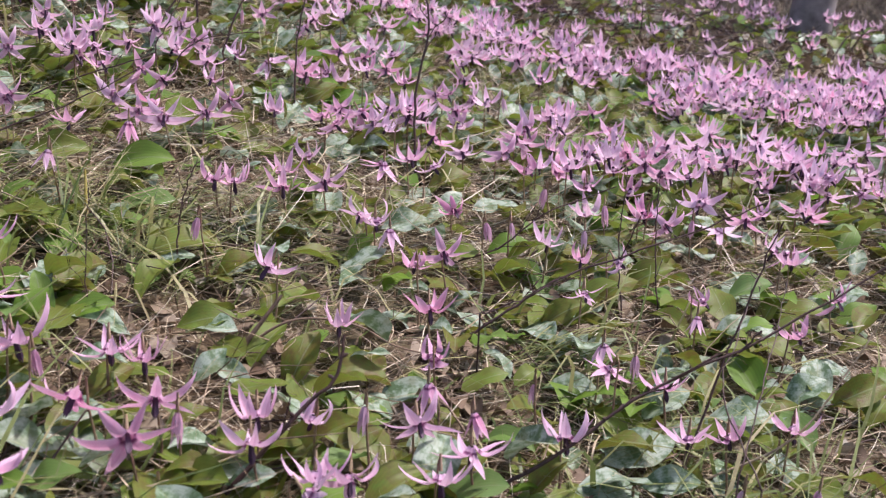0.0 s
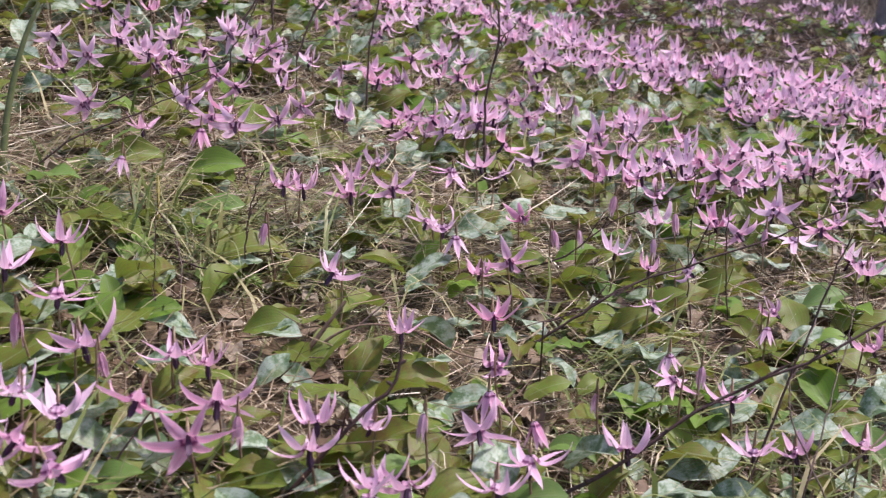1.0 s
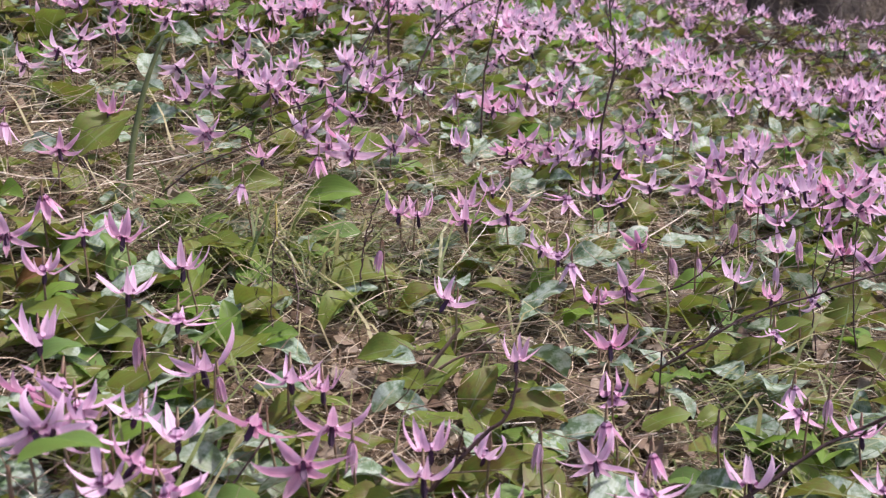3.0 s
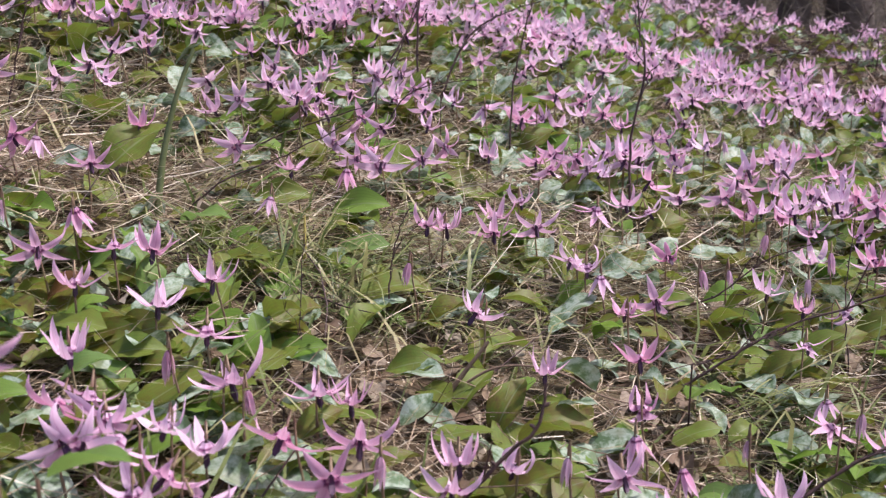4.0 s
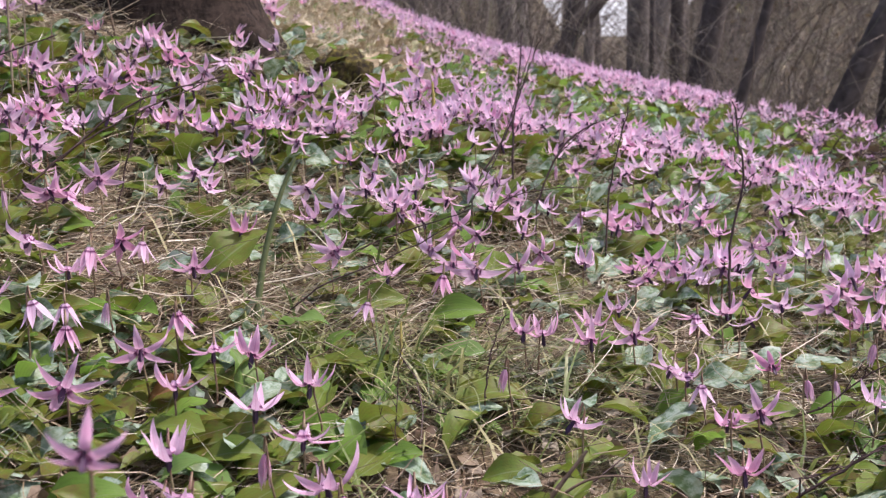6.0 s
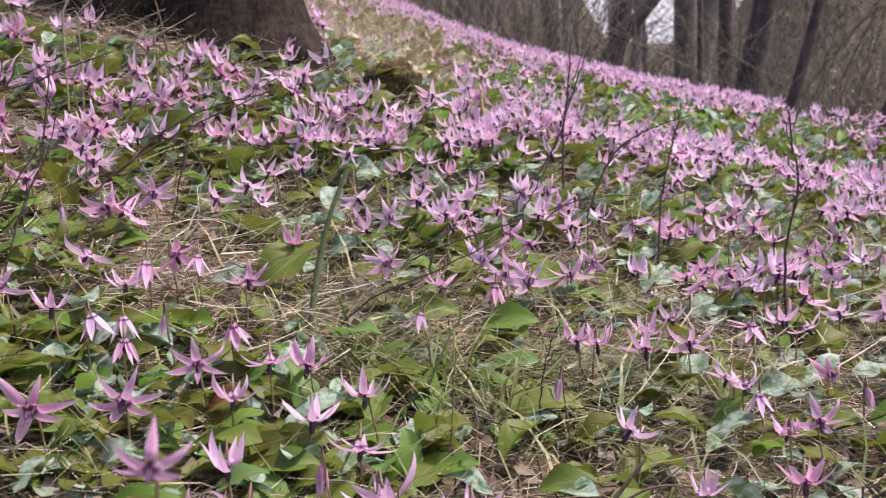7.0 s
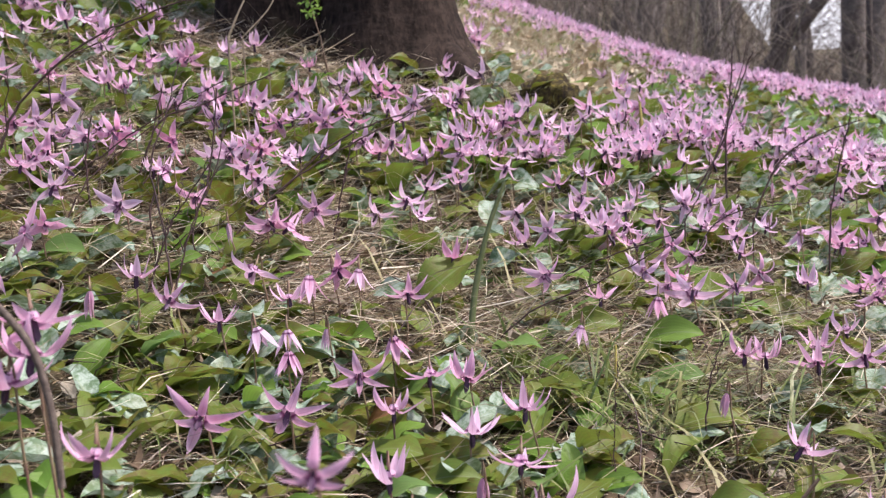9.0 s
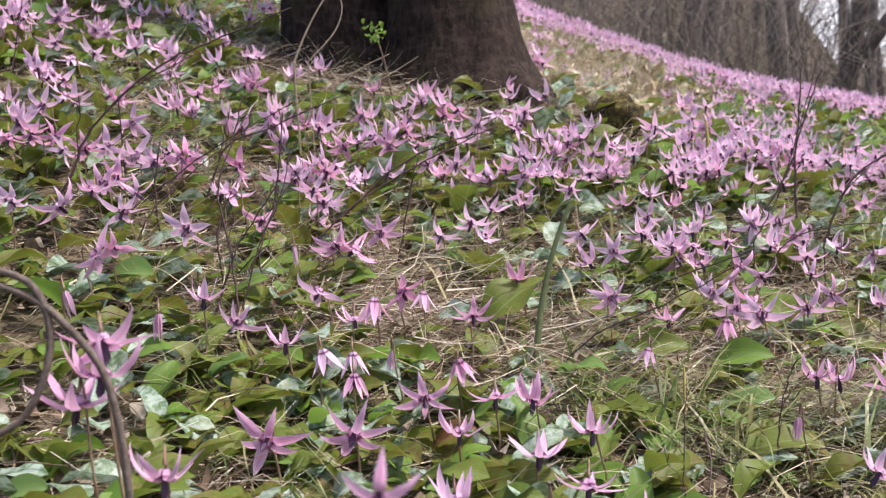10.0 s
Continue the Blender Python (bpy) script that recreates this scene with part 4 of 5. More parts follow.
twig(0.0014, 't', (-0.771, 2.163, 0.846), (-0.716, 2.181, 0.875), (-0.662, 2.197, 0.899))
twig(0.0016, 'd', (-0.664, 1.395, 0.462), (-0.652, 1.417, 0.541), (-0.633, 1.440, 0.613), (-0.610, 1.462, 0.670), (-0.599, 1.482, 0.733))
twig(0.0013, 'd', (-0.656, 1.403, 0.513), (-0.677, 1.431, 0.600), (-0.695, 1.449, 0.682), (-0.680, 1.482, 0.755), (-0.668, 1.502, 0.816))
twig(0.0012, 'd', (-0.910, 1.573, 0.572), (-0.886, 1.607, 0.644), (-0.844, 1.641, 0.692), (-0.793, 1.676, 0.736))
twig(0.0014, 'd', (-0.673, 1.661, 0.556), (-0.601, 1.703, 0.628), (-0.520, 1.743, 0.679), (-0.416, 1.777, 0.727), (-0.370, 1.797, 0.747))
twig(0.0012, 'd', (-1.029, 1.793, 0.835), (-0.983, 1.825, 0.866), (-0.912, 1.851, 0.897), (-0.821, 1.891, 0.932))
twig(0.0011, 'd', (-0.663, 1.506, 0.527), (-0.673, 1.522, 0.589), (-0.657, 1.542, 0.643), (-0.624, 1.565, 0.696))
twig(0.0012, 'd', (0.011, 2.023, 0.519), (0.047, 2.047, 0.580), (0.078, 2.073, 0.657), (0.110, 2.101, 0.754), (0.129, 2.124, 0.823))
twig(0.0010, 'd', (0.128, 2.041, 0.514), (0.164, 2.068, 0.595), (0.211, 2.092, 0.641), (0.266, 2.115, 0.663))
twig(0.0010, 'd', (0.338, 1.117, 0.339), (0.374, 1.113, 0.352), (0.420, 1.118, 0.371), (0.485, 1.123, 0.401))
twig(0.0009, 'd', (0.502, 0.826, 0.280), (0.549, 0.885, 0.335), (0.598, 0.949, 0.371), (0.642, 1.012, 0.402))
twig(0.0009, 'd', (0.517, 0.809, 0.271), (0.513, 0.893, 0.333), (0.549, 0.938, 0.371), (0.614, 1.022, 0.413))
twig(0.0057, 'g', (-0.279, 1.488, 0.424), (-0.269, 1.502, 0.501), (-0.251, 1.515, 0.575), (-0.227, 1.526, 0.637))
twig(0.0058, 'y', (-0.069, 2.594, 0.597), (-0.070, 2.606, 0.666), (-0.073, 2.617, 0.725))
twig(0.0027, 'y', (-0.085, 1.453, 0.377), (-0.085, 1.462, 0.405), (-0.085, 1.468, 0.426))
twig(0.0023, 'g', (0.363, 1.240, 0.268), (0.443, 1.216, 0.260), (0.529, 1.191, 0.253))
twig(0.0021, 'g', (0.422, 1.131, 0.246), (0.465, 1.114, 0.226), (0.495, 1.100, 0.209))
twig(0.0021, 'g', (-0.722, 0.958, 0.452), (-0.685, 0.967, 0.444), (-0.648, 0.977, 0.444), (-0.605, 0.988, 0.447))
twig(0.0014, 't', (-0.718, 2.175, 0.831), (-0.652, 2.196, 0.865), (-0.608, 2.210, 0.890))


# ---- the far drifts of flowers ----
def drift_density(x, y):
    """How thickly flowers stand: a dense band that winds across the slope, leafy ground behind it, then a dense crest."""
    rough = noise.noise(Vector((x * 1.6, y * 1.6, 7)))
    clump = noise.noise(Vector((x * 4.5, y * 4.5, 2)))
    crest = y + 1.1 * soft_step(x - 0.5)
    middle = 2.45 + 0.55 * math.exp(-((x - 0.5) / 0.5) ** 2) + 0.10 * max(0.0, min(1.0, x))
    tight = max(0.0, min(1.0, 0.5 + 2.2 * noise.noise(Vector((x * 8.0, y * 8.0, 5)))))
    d = (0.02 + 0.08 * rough + 0.42 * max(0.0, clump + 0.15)) * tight * 1.5
    d += 1.0 * math.exp(-((y - middle - 0.10 * rough) / 0.17) ** 2) * (x > -0.45)
    d += 1.0 * math.exp(-((crest - 5.85) / 0.45) ** 2) * (1 if x < 1.3 else 0.3)
    if x > 0.35:
        d += 0.5 * math.exp(-((y - 1.92 - 0.06 * rough) / 0.15) ** 2) * (0.3 + tight)
    if x < 0.35 and y < 2.3:
        d += 0.25 * tight * max(0.0, clump + 0.2)
    if x > 1.1 and y > 2.95:
        d = min(d, 0.10)
    if x < -0.5:
        d += 0.75 * tight ** 2 * max(0.0, clump + 0.22)
    if y > middle + 0.3 and crest < 5.35:
        d *= 0.45
    if -1.15 < x < -0.12 and 3.1 < y < 5.2:
        d = 0.01 + 0.35 * max(0.0, clump) * tight + 0.10 * max(0.0, y - 4.6)
    return max(0.015, min(1.0, d))


STUMP = (-0.291, 2.780, 0.755)


def far_field():
    r = random.Random(51)
    bag = Bag()
    petals = {k: [petal_piece(e + r.uniform(-12, 12), 0.045 * r.uniform(0.85, 1.12), 0.0108, r.uniform(-10, 55), r.uniform(-40, 40), 5, 1) for _ in range(8)] for k, e in ((0, 106), (1, 136))}
    leaves = [leaf_piece(1.0, r.uniform(0.45, 0.6), r.uniform(0.1, 0.4), r.uniform(0.1, 0.6), r.uniform(0.05, 0.3), r.uniform(0, 6), 5, 2) for _ in range(5)]
    for _ in range(30000):
        x, y = r.uniform(-2.6, 3.6), r.uniform(1.45, 8.5)
        if abs(x) > 0.75 * y + 0.3 or y < (1.5 if x > 0.6 else 1.85 if x > 0.15 else 1.8 if x > -0.6 else 1.75):
            continue
        if (x + 0.91) ** 2 + (y - 2.98) ** 2 < 0.15 or (-1.08 < x < -0.40 and 2.42 < y < 3.1 and r.random() < 0.88):
            continue
        if (x - STUMP[0]) ** 2 + (y - STUMP[1]) ** 2 < 0.02 or (abs(x - STUMP[0]) < 0.09 and STUMP[1] - 0.34 < y < STUMP[1]):
            continue
        if y + 1.1 * soft_step(x - 0.5) > 7.2 or r.random() > drift_density(x, y):
            continue
        kind = 0 if r.random() < 0.4 else 1
        z = bloom_height(x, y) + r.uniform(-0.04, 0.03)
        g = ground_height(x, y)
        turn = head_turn(kind, r)
        head = Vector((x, y, z))
        base = Matrix.Translation(head) @ turn @ Matrix.Scale(r.uniform(0.85, 1.2) if y < 3.0 else r.uniform(0.78, 1.08), 4)
        for k in range(6):
            bag.put(r.choice(petals[kind]), base @ Matrix.Rotation(radians(60 * k + r.uniform(-16, 16)), 4, "Z") @ Matrix.Rotation(radians(r.uniform(-26, 26)), 4, "Y"), 0)
        bag.put(tube([(0, 0, 0.002), (0, 0, -0.010), (0, 0, -0.022)], [0.003, 0.003, 0.002], 3), base, 2)
        bag.put(tube([(x, y + 0.01, g - 0.005), (x, y + 0.012, z - 0.01), tuple(head)], [0.0016, 0.0013, 0.0013], 3), Matrix.Identity(4), 1)
        for k in range(r.choice((1, 2, 2, 3))):
            m = Matrix.Translation((x + r.uniform(-0.05, 0.05), y + r.uniform(-0.05, 0.05), g)) @ Matrix.Rotation(r.uniform(0, 6.28), 4, "Z") @ Matrix.Rotation(radians(r.uniform(8, 45)), 4, "X") @ Matrix.Scale(r.uniform(0.06, 0.10), 4)
            bag.put(r.choice(leaves), m, 3 + r.choice((0, 0, 0, 1, 2)))
    ob = new("flower_drift", bag.mesh("flower_drift", [PETAL_FAR, STEM, STAMEN, LEAF_FAR["o"], LEAF_FAR["g"], LEAF_FAR["m"]]))
    tagged(ob, "distant drifts of pink dogtooth violets on the bank", "flowers", kind="stuff")


far_field()


def outskirts(r):
    """A place on the bank beside and behind the strip that the camera looks along."""
    while True:
        x, y = r.uniform(-4.5, 5.0), r.uniform(-1.8, 6.0)
        if abs(x) > 0.75 * y + 0.25 or y < 0.6:
            return x, y


def leaf_carpet():
    r = random.Random(61)
    bag = Bag()
    leaves = [leaf_piece(1.0, r.uniform(0.42, 0.6), r.uniform(0.1, 0.45), r.uniform(0.05, 0.7), r.uniform(0.05, 0.35), r.uniform(0, 6), 8, 4) for _ in range(8)]
    count = 0
    while count < 6200:
        y = 0.6 + 5.2 * r.random() ** 1.2
        x = r.uniform(-0.75 * y - 0.3, 0.85 * y + 0.3)
        if noise.noise(Vector((x * 2.2, y * 2.2, 3))) < r.uniform(-0.9, 0.35) or (-0.8 < x < -0.15 and 3.1 < y < 4.8 and r.random() < 0.5) or (x + 0.93) ** 2 + (y - 2.98) ** 2 < 0.14 or (x > 1.15 and y > 3.0 and r.random() < 0.75) or (x > 0.1 and y < 1.35 and r.random() < 0.4):
            continue
        if ((x + 0.45) / 0.16) ** 2 + ((y - 1.62) / 0.16) ** 2 < 1 or (((x - 0.02) / 0.18) ** 2 + ((y - 1.36) / 0.14) ** 2 < 1 or ((x - 0.08) / 0.15) ** 2 + ((y - 1.04) / 0.11) ** 2 < 1 or ((x - 0.40) / 0.14) ** 2 + ((y - 1.10) / 0.09) ** 2 < 1) and r.random() < 0.7:
            continue
        count += 1
        m = Matrix.Translation((x, y, ground_height(x, y) + r.uniform(0.004, 0.022))) @ Matrix.Rotation(r.uniform(0, 6.28), 4, "Z") @ Matrix.Rotation(radians(r.uniform(-4, 36) * r.random()), 4, "X") @ Matrix.Rotation(radians(r.uniform(-22, 22)), 4, "Y") @ Matrix.Scale(r.uniform(0.042, 0.094), 4)
        bag.put(r.choice(leaves), m, r.choice((0, 0, 0, 0, 1, 2, 2)))
    low = [leaf_piece(1.0, r.uniform(0.42, 0.6), r.uniform(0.1, 0.4), r.uniform(0.05, 0.6), r.uniform(0.05, 0.3), r.uniform(0, 6), 5, 2) for _ in range(6)]
    for _ in range(4200):
        y = r.uniform(2.1, 6.2)
        x = r.uniform(-0.6, 0.75) * y
        if (x + 0.93) ** 2 + (y - 2.98) ** 2 < 0.14 or (-1.15 < x < -0.12 and 3.1 < y < 5.0 and r.random() < 0.6) or (x > 1.1 and y > 2.95 and r.random() < 0.7):
            continue
        m = Matrix.Translation((x, y, ground_height(x, y) + r.uniform(0, 0.02))) @ Matrix.Rotation(r.uniform(0, 6.28), 4, "Z") @ Matrix.Rotation(radians(r.uniform(0, 50)), 4, "X") @ Matrix.Rotation(radians(r.uniform(-35, 35)), 4, "Y") @ Matrix.Scale(r.uniform(0.04, 0.09), 4)
        bag.put(r.choice(low), m, r.choice((0, 0, 0, 1, 2, 2, 2)))
    for _ in range(1800):
        x, y = outskirts(r)
        m = Matrix.Translation((x, y, ground_height(x, y))) @ Matrix.Rotation(r.uniform(0, 6.28), 4, "Z") @ Matrix.Rotation(radians(r.uniform(0, 40)), 4, "X") @ Matrix.Scale(r.uniform(0.05, 0.10), 4)
        bag.put(r.choice(leaves), m, r.choice((0, 0, 0, 1, 2, 2)))
    ob = new("leaf_carpet", bag.mesh("leaf_carpet", [LEAF_FAR["o"], LEAF_FAR["g"], LEAF_FAR["m"]]))
    tagged(ob, "mottled and olive oval leaves carpeting the bank", "leaves", kind="stuff")


leaf_carpet()


def blade(r, length, width, bend, lift):
    """A thin arching blade or straw from the origin along +y."""
    n = 3
    side = r.uniform(-0.35, 0.35) * length

    def at(s, c):
        w = width * 0.5 * (1 - 0.85 * s)
        return (c * w + side * s * s, length * s, lift * length * math.sin(min(1, s * bend) * math.pi) + 0.002 * (1 - abs(c)))
    return grid(n, 1, at)


def straw_and_grass():
    r = random.Random(71)
    straw, grass, litter = Bag(), Bag(), Bag()
    blades = [blade(r, 1, 0.014, r.uniform(0.9, 1.1), r.uniform(0.02, 0.3)) for _ in range(14)]
    near = 84000
    for i in range(118000):
        y = 0.55 + 3.6 * r.random() ** 1.4
        x = r.uniform(-0.75 * y - 0.3, 0.85 * y + 0.3)
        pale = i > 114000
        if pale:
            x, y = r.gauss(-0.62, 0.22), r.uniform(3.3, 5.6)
        elif i > 102000:
            y = r.uniform(2.6, 5.6)
            x = r.uniform(-0.6, 0.75) * y
        elif i > near:
            y = r.uniform(1.4, 3.2)
            x = r.uniform(-0.62, 0.75) * y
        ln = r.uniform(0.03, 0.13) * (1.4 if i > near else 1.0)
        lift = r.uniform(0.0, 0.030 if i > near else 0.015) * r.random() + (r.uniform(0, 0.03) if pale else 0)
        pitch = r.uniform(5, 60) if pale else r.uniform(-6, 36) * r.random() ** 3
        wide = ln * r.uniform(0.5, 1.2 if i > near else 1.7) * (1.7 if pale else 1)
        m = Matrix.Translation((x, y, ground_height(x, y) + lift)) @ Matrix.Rotation(r.uniform(0, 6.28), 4, "Z") @ Matrix.Rotation(radians(pitch), 4, "X") @ Matrix.Rotation(r.uniform(0, 6.28), 4, "Y") @ Matrix.Diagonal((wide, ln, ln, 1))
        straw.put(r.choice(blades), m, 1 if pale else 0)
    for _ in range(8000):
        y = 1.4 + 1.9 * r.random()
        x = r.uniform(-0.60, 0.70) * y
        ln = r.uniform(0.05, 0.14)
        m = Matrix.Translation((x, y, ground_height(x, y) + r.uniform(0, 0.045))) @ Matrix.Rotation(r.uniform(0, 6.28), 4, "Z") @ Matrix.Rotation(radians(r.uniform(-5, 55) * r.random()), 4, "X") @ Matrix.Rotation(r.uniform(0, 6.28), 4, "Y") @ Matrix.Diagonal((ln * r.uniform(0.6, 1.3), ln, ln, 1))
        straw.put(r.choice(blades), m, 1)
    for _ in range(9000):
        x, y = outskirts(r)
        ln = r.uniform(0.06, 0.18)
        m = Matrix.Translation((x, y, ground_height(x, y))) @ Matrix.Rotation(r.uniform(0, 6.28), 4, "Z") @ Matrix.Rotation(radians(r.uniform(-4, 14)), 4, "X") @ Matrix.Diagonal((ln * 1.6, ln, ln, 1))
        straw.put(r.choice(blades), m)
    for _ in range(15000):
        y = 0.6 + 3.4 * r.random() ** 1.2
        x = r.uniform(-0.75 * y - 0.3, 0.85 * y + 0.3)
        near = math.exp(-((x - 0.0) / 0.28) ** 2 - ((y - 1.45) / 0.2) ** 2)
        if r.random() > near + max(0, noise.noise(Vector((x * 2.6, y * 2.6, 11)))) * 0.7:
            continue
        ln = r.uniform(0.08, 0.22)
        m = Matrix.Translation((x, y, ground_height(x, y))) @ Matrix.Rotation(r.uniform(0, 6.28), 4, "Z") @ Matrix.Rotation(radians(r.uniform(3, 34)), 4, "X") @ Matrix.Diagonal((ln * r.uniform(1.2, 2.4), ln, ln, 1))
        grass.put(r.choice(blades), m)
    dead = [leaf_piece(1.0, r.uniform(0.4, 0.7), r.uniform(-0.2, 0.4), r.uniform(-0.4, 0.8), r.uniform(0.2, 0.7), r.uniform(0, 6), 5, 2) for _ in range(6)]
    for _ in range(6000):
        y = 0.55 + 4.6 * r.random() ** 1.2
        x = r.uniform(-0.75 * y - 0.3, 0.9 * y + 0.3)
        m = Matrix.Translation((x, y, ground_height(x, y) + r.uniform(0.0, 0.012))) @ Matrix.Rotation(r.uniform(0, 6.28), 4, "Z") @ Matrix.Rotation(radians(r.uniform(-15, 15)), 4, "X") @ Matrix.Rotation(radians(r.uniform(-25, 25)), 4, "Y") @ Matrix.Scale(r.uniform(0.02, 0.048), 4)
        litter.put(r.choice(dead), m)
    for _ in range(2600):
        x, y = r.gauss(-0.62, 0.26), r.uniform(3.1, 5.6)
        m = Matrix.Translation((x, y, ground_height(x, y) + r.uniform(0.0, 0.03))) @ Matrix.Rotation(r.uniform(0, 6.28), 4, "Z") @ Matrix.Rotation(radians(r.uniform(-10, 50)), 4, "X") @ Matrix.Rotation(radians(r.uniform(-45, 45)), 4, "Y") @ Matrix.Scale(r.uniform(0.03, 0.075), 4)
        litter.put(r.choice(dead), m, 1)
    for _ in range(6000):
        y = 7.0 + 22 * r.random() ** 1.6
        x = r.uniform(-0.4, 0.85) * y
        m = Matrix.Translation((x, y, ground_height(x, y) + 0.02)) @ Matrix.Rotation(r.uniform(0, 6.28), 4, "Z") @ Matrix.Rotation(radians(r.uniform(-30, 60)), 4, "X") @ Matrix.Rotation(radians(r.uniform(-40, 40)), 4, "Y") @ Matrix.Scale(r.uniform(0.05, 0.13) * (0.6 + y / 18), 4)
        litter.put(r.choice(dead), m, r.choice((0, 0, 0, 1)))
    sticks = Bag()
    for _ in range(2200):
        y = 0.6 + 3.4 * r.random() ** 1.2
        x = r.uniform(-0.75 * y - 0.2, 0.85 * y + 0.2)
        ln, rad = r.uniform(0.04, 0.16), r.uniform(0.0005, 0.0013)
        bow = [(0, 0, 0), (r.uniform(-0.1, 0.1) * ln, ln * 0.35, r.uniform(0, 0.12) * ln), (r.uniform(-0.15, 0.15) * ln, ln * 0.7, r.uniform(0, 0.12) * ln), (r.uniform(-0.2, 0.2) * ln, ln, r.uniform(0, 0.1) * ln)]
        m = Matrix.Translation((x, y, ground_height(x, y) + r.uniform(0.0, 0.02))) @ Matrix.Rotation(r.uniform(0, 6.28), 4, "Z") @ Matrix.Rotation(radians(r.uniform(-4, 40) * r.random() ** 2), 4, "X")
        sticks.put(tube(bow, [rad, rad, rad * 0.8, rad * 0.4], 4), m, r.choice((0, 0, 1, 1, 2)))
    for i in range(900):
        x, y = r.uniform(1.15, 2.6), r.uniform(3.0, 4.4)
        ln, rad = r.uniform(0.06, 0.28), r.uniform(0.0010, 0.0030)
        bow = [(0, 0, 0), (r.uniform(-0.1, 0.1) * ln, ln * 0.35, r.uniform(0, 0.15) * ln), (r.uniform(-0.15, 0.15) * ln, ln * 0.7, r.uniform(0, 0.15) * ln), (r.uniform(-0.2, 0.2) * ln, ln, r.uniform(0, 0.1) * ln)]
        m = Matrix.Translation((x, y, ground_height(x, y) + r.uniform(0.0, 0.03))) @ Matrix.Rotation(r.uniform(0, 6.28), 4, "Z") @ Matrix.Rotation(radians(r.uniform(-4, 50) * r.random() ** 2), 4, "X")
        sticks.put(tube(bow, [rad, rad, rad * 0.8, rad * 0.4], 4), m, r.choice((0, 0, 0, 1)))
        m = Matrix.Translation((r.uniform(1.15, 2.6), r.uniform(3.0, 4.4), 0)) @ Matrix.Rotation(r.uniform(0, 6.28), 4, "Z") @ Matrix.Rotation(radians(r.uniform(-15, 40)), 4, "X") @ Matrix.Scale(r.uniform(0.03, 0.07), 4)
        m.translation.z = ground_height(m.translation.x, m.translation.y) + 0.01
        litter.put(r.choice(dead), m)
    tagged(new("fallen_twigs", sticks.mesh("fallen_twigs", [TWIG["d"], TWIG["b"], TWIG["t"]])), "short dead twigs scattered over the litter", "twigs", kind="stuff")
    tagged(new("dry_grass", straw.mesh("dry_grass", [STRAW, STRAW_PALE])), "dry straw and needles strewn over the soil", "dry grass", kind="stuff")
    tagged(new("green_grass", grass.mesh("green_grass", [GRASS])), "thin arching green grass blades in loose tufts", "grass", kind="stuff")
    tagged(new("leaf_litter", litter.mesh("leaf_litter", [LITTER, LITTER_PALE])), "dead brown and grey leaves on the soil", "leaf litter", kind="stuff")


straw_and_grass()


def sedge_tuft(x, y, count, length, spread, label="loose tuft of arching green sedge blades in the litter", lean=0.0):
    """Long blades that rise from one foot and bow over to the ground."""
    r = random.Random(int(1000 * x) + 7 * count)
    bag = Bag()
    foot = ground_height(x, y)
    for _ in range(count):
        ln, rise, wide = length * r.uniform(0.55, 1.25), r.uniform(0.03, 0.34), r.uniform(0.0009, 0.0019)
        bow = r.uniform(-0.35, 0.35)

        def at(s, c, ln=ln, rise=rise, wide=wide, bow=bow):
            w = wide * (1 - s ** 2.2) + 0.0002
            return (c * w + bow * ln * s * s, ln * s * (1 - 0.25 * rise * s), rise * ln * (math.sin(s * 2.6) - 0.25 * s * s) + 0.3 * w * abs(c))
        dx, dy = r.gauss(0, spread), r.gauss(0, spread)
        yaw = r.uniform(0, 6.28) if r.random() > lean else r.gauss(-1.57, 0.35)
        bag.put(grid(7, 2, at), Matrix.Translation((dx, dy, ground_height(x + dx, y + dy) - foot - 0.002)) @ Matrix.Rotation(yaw, 4, "Z"))
    ob = new("sedge_tuft", bag.mesh("sedge_tuft", [GRASS]))
    ob.location = (x, y, foot)
    return tagged(ob, label, "grass tuft", "sedge tufts among the flowers")


for row in (
    (-0.21, 1.43, 70, 0.13, 0.035), (-0.13, 1.42, 80, 0.14, 0.035), (-0.06, 1.38, 70, 0.13, 0.03), (-0.02, 1.47, 90, 0.15, 0.035),
    (0.03, 1.53, 70, 0.13, 0.035), (-0.11, 1.50, 70, 0.14, 0.03), (0.13, 1.52, 50, 0.12, 0.03), (0.06, 1.37, 40, 0.12, 0.03),
    (-0.42, 1.95, 60, 0.13, 0.05), (-0.47, 1.80, 50, 0.12, 0.05), (0.40, 1.27, 40, 0.13, 0.03), (0.34, 1.06, 35, 0.12, 0.03), (-0.33, 1.36, 30, 0.11, 0.03),
):
    sedge_tuft(*row)
sedge_tuft(0.40, 1.18, 34, 0.20, 0.018, "flattened dark green sedge blades lying over the litter", 0.9)
sedge_tuft(0.47, 1.10, 26, 0.18, 0.015, "flattened dark green sedge blades lying over the litter", 0.9)
sedge_tuft(-0.56, 1.09, 30, 0.12, 0.02)
sedge_tuft(-0.47, 1.11, 40, 0.15, 0.03)


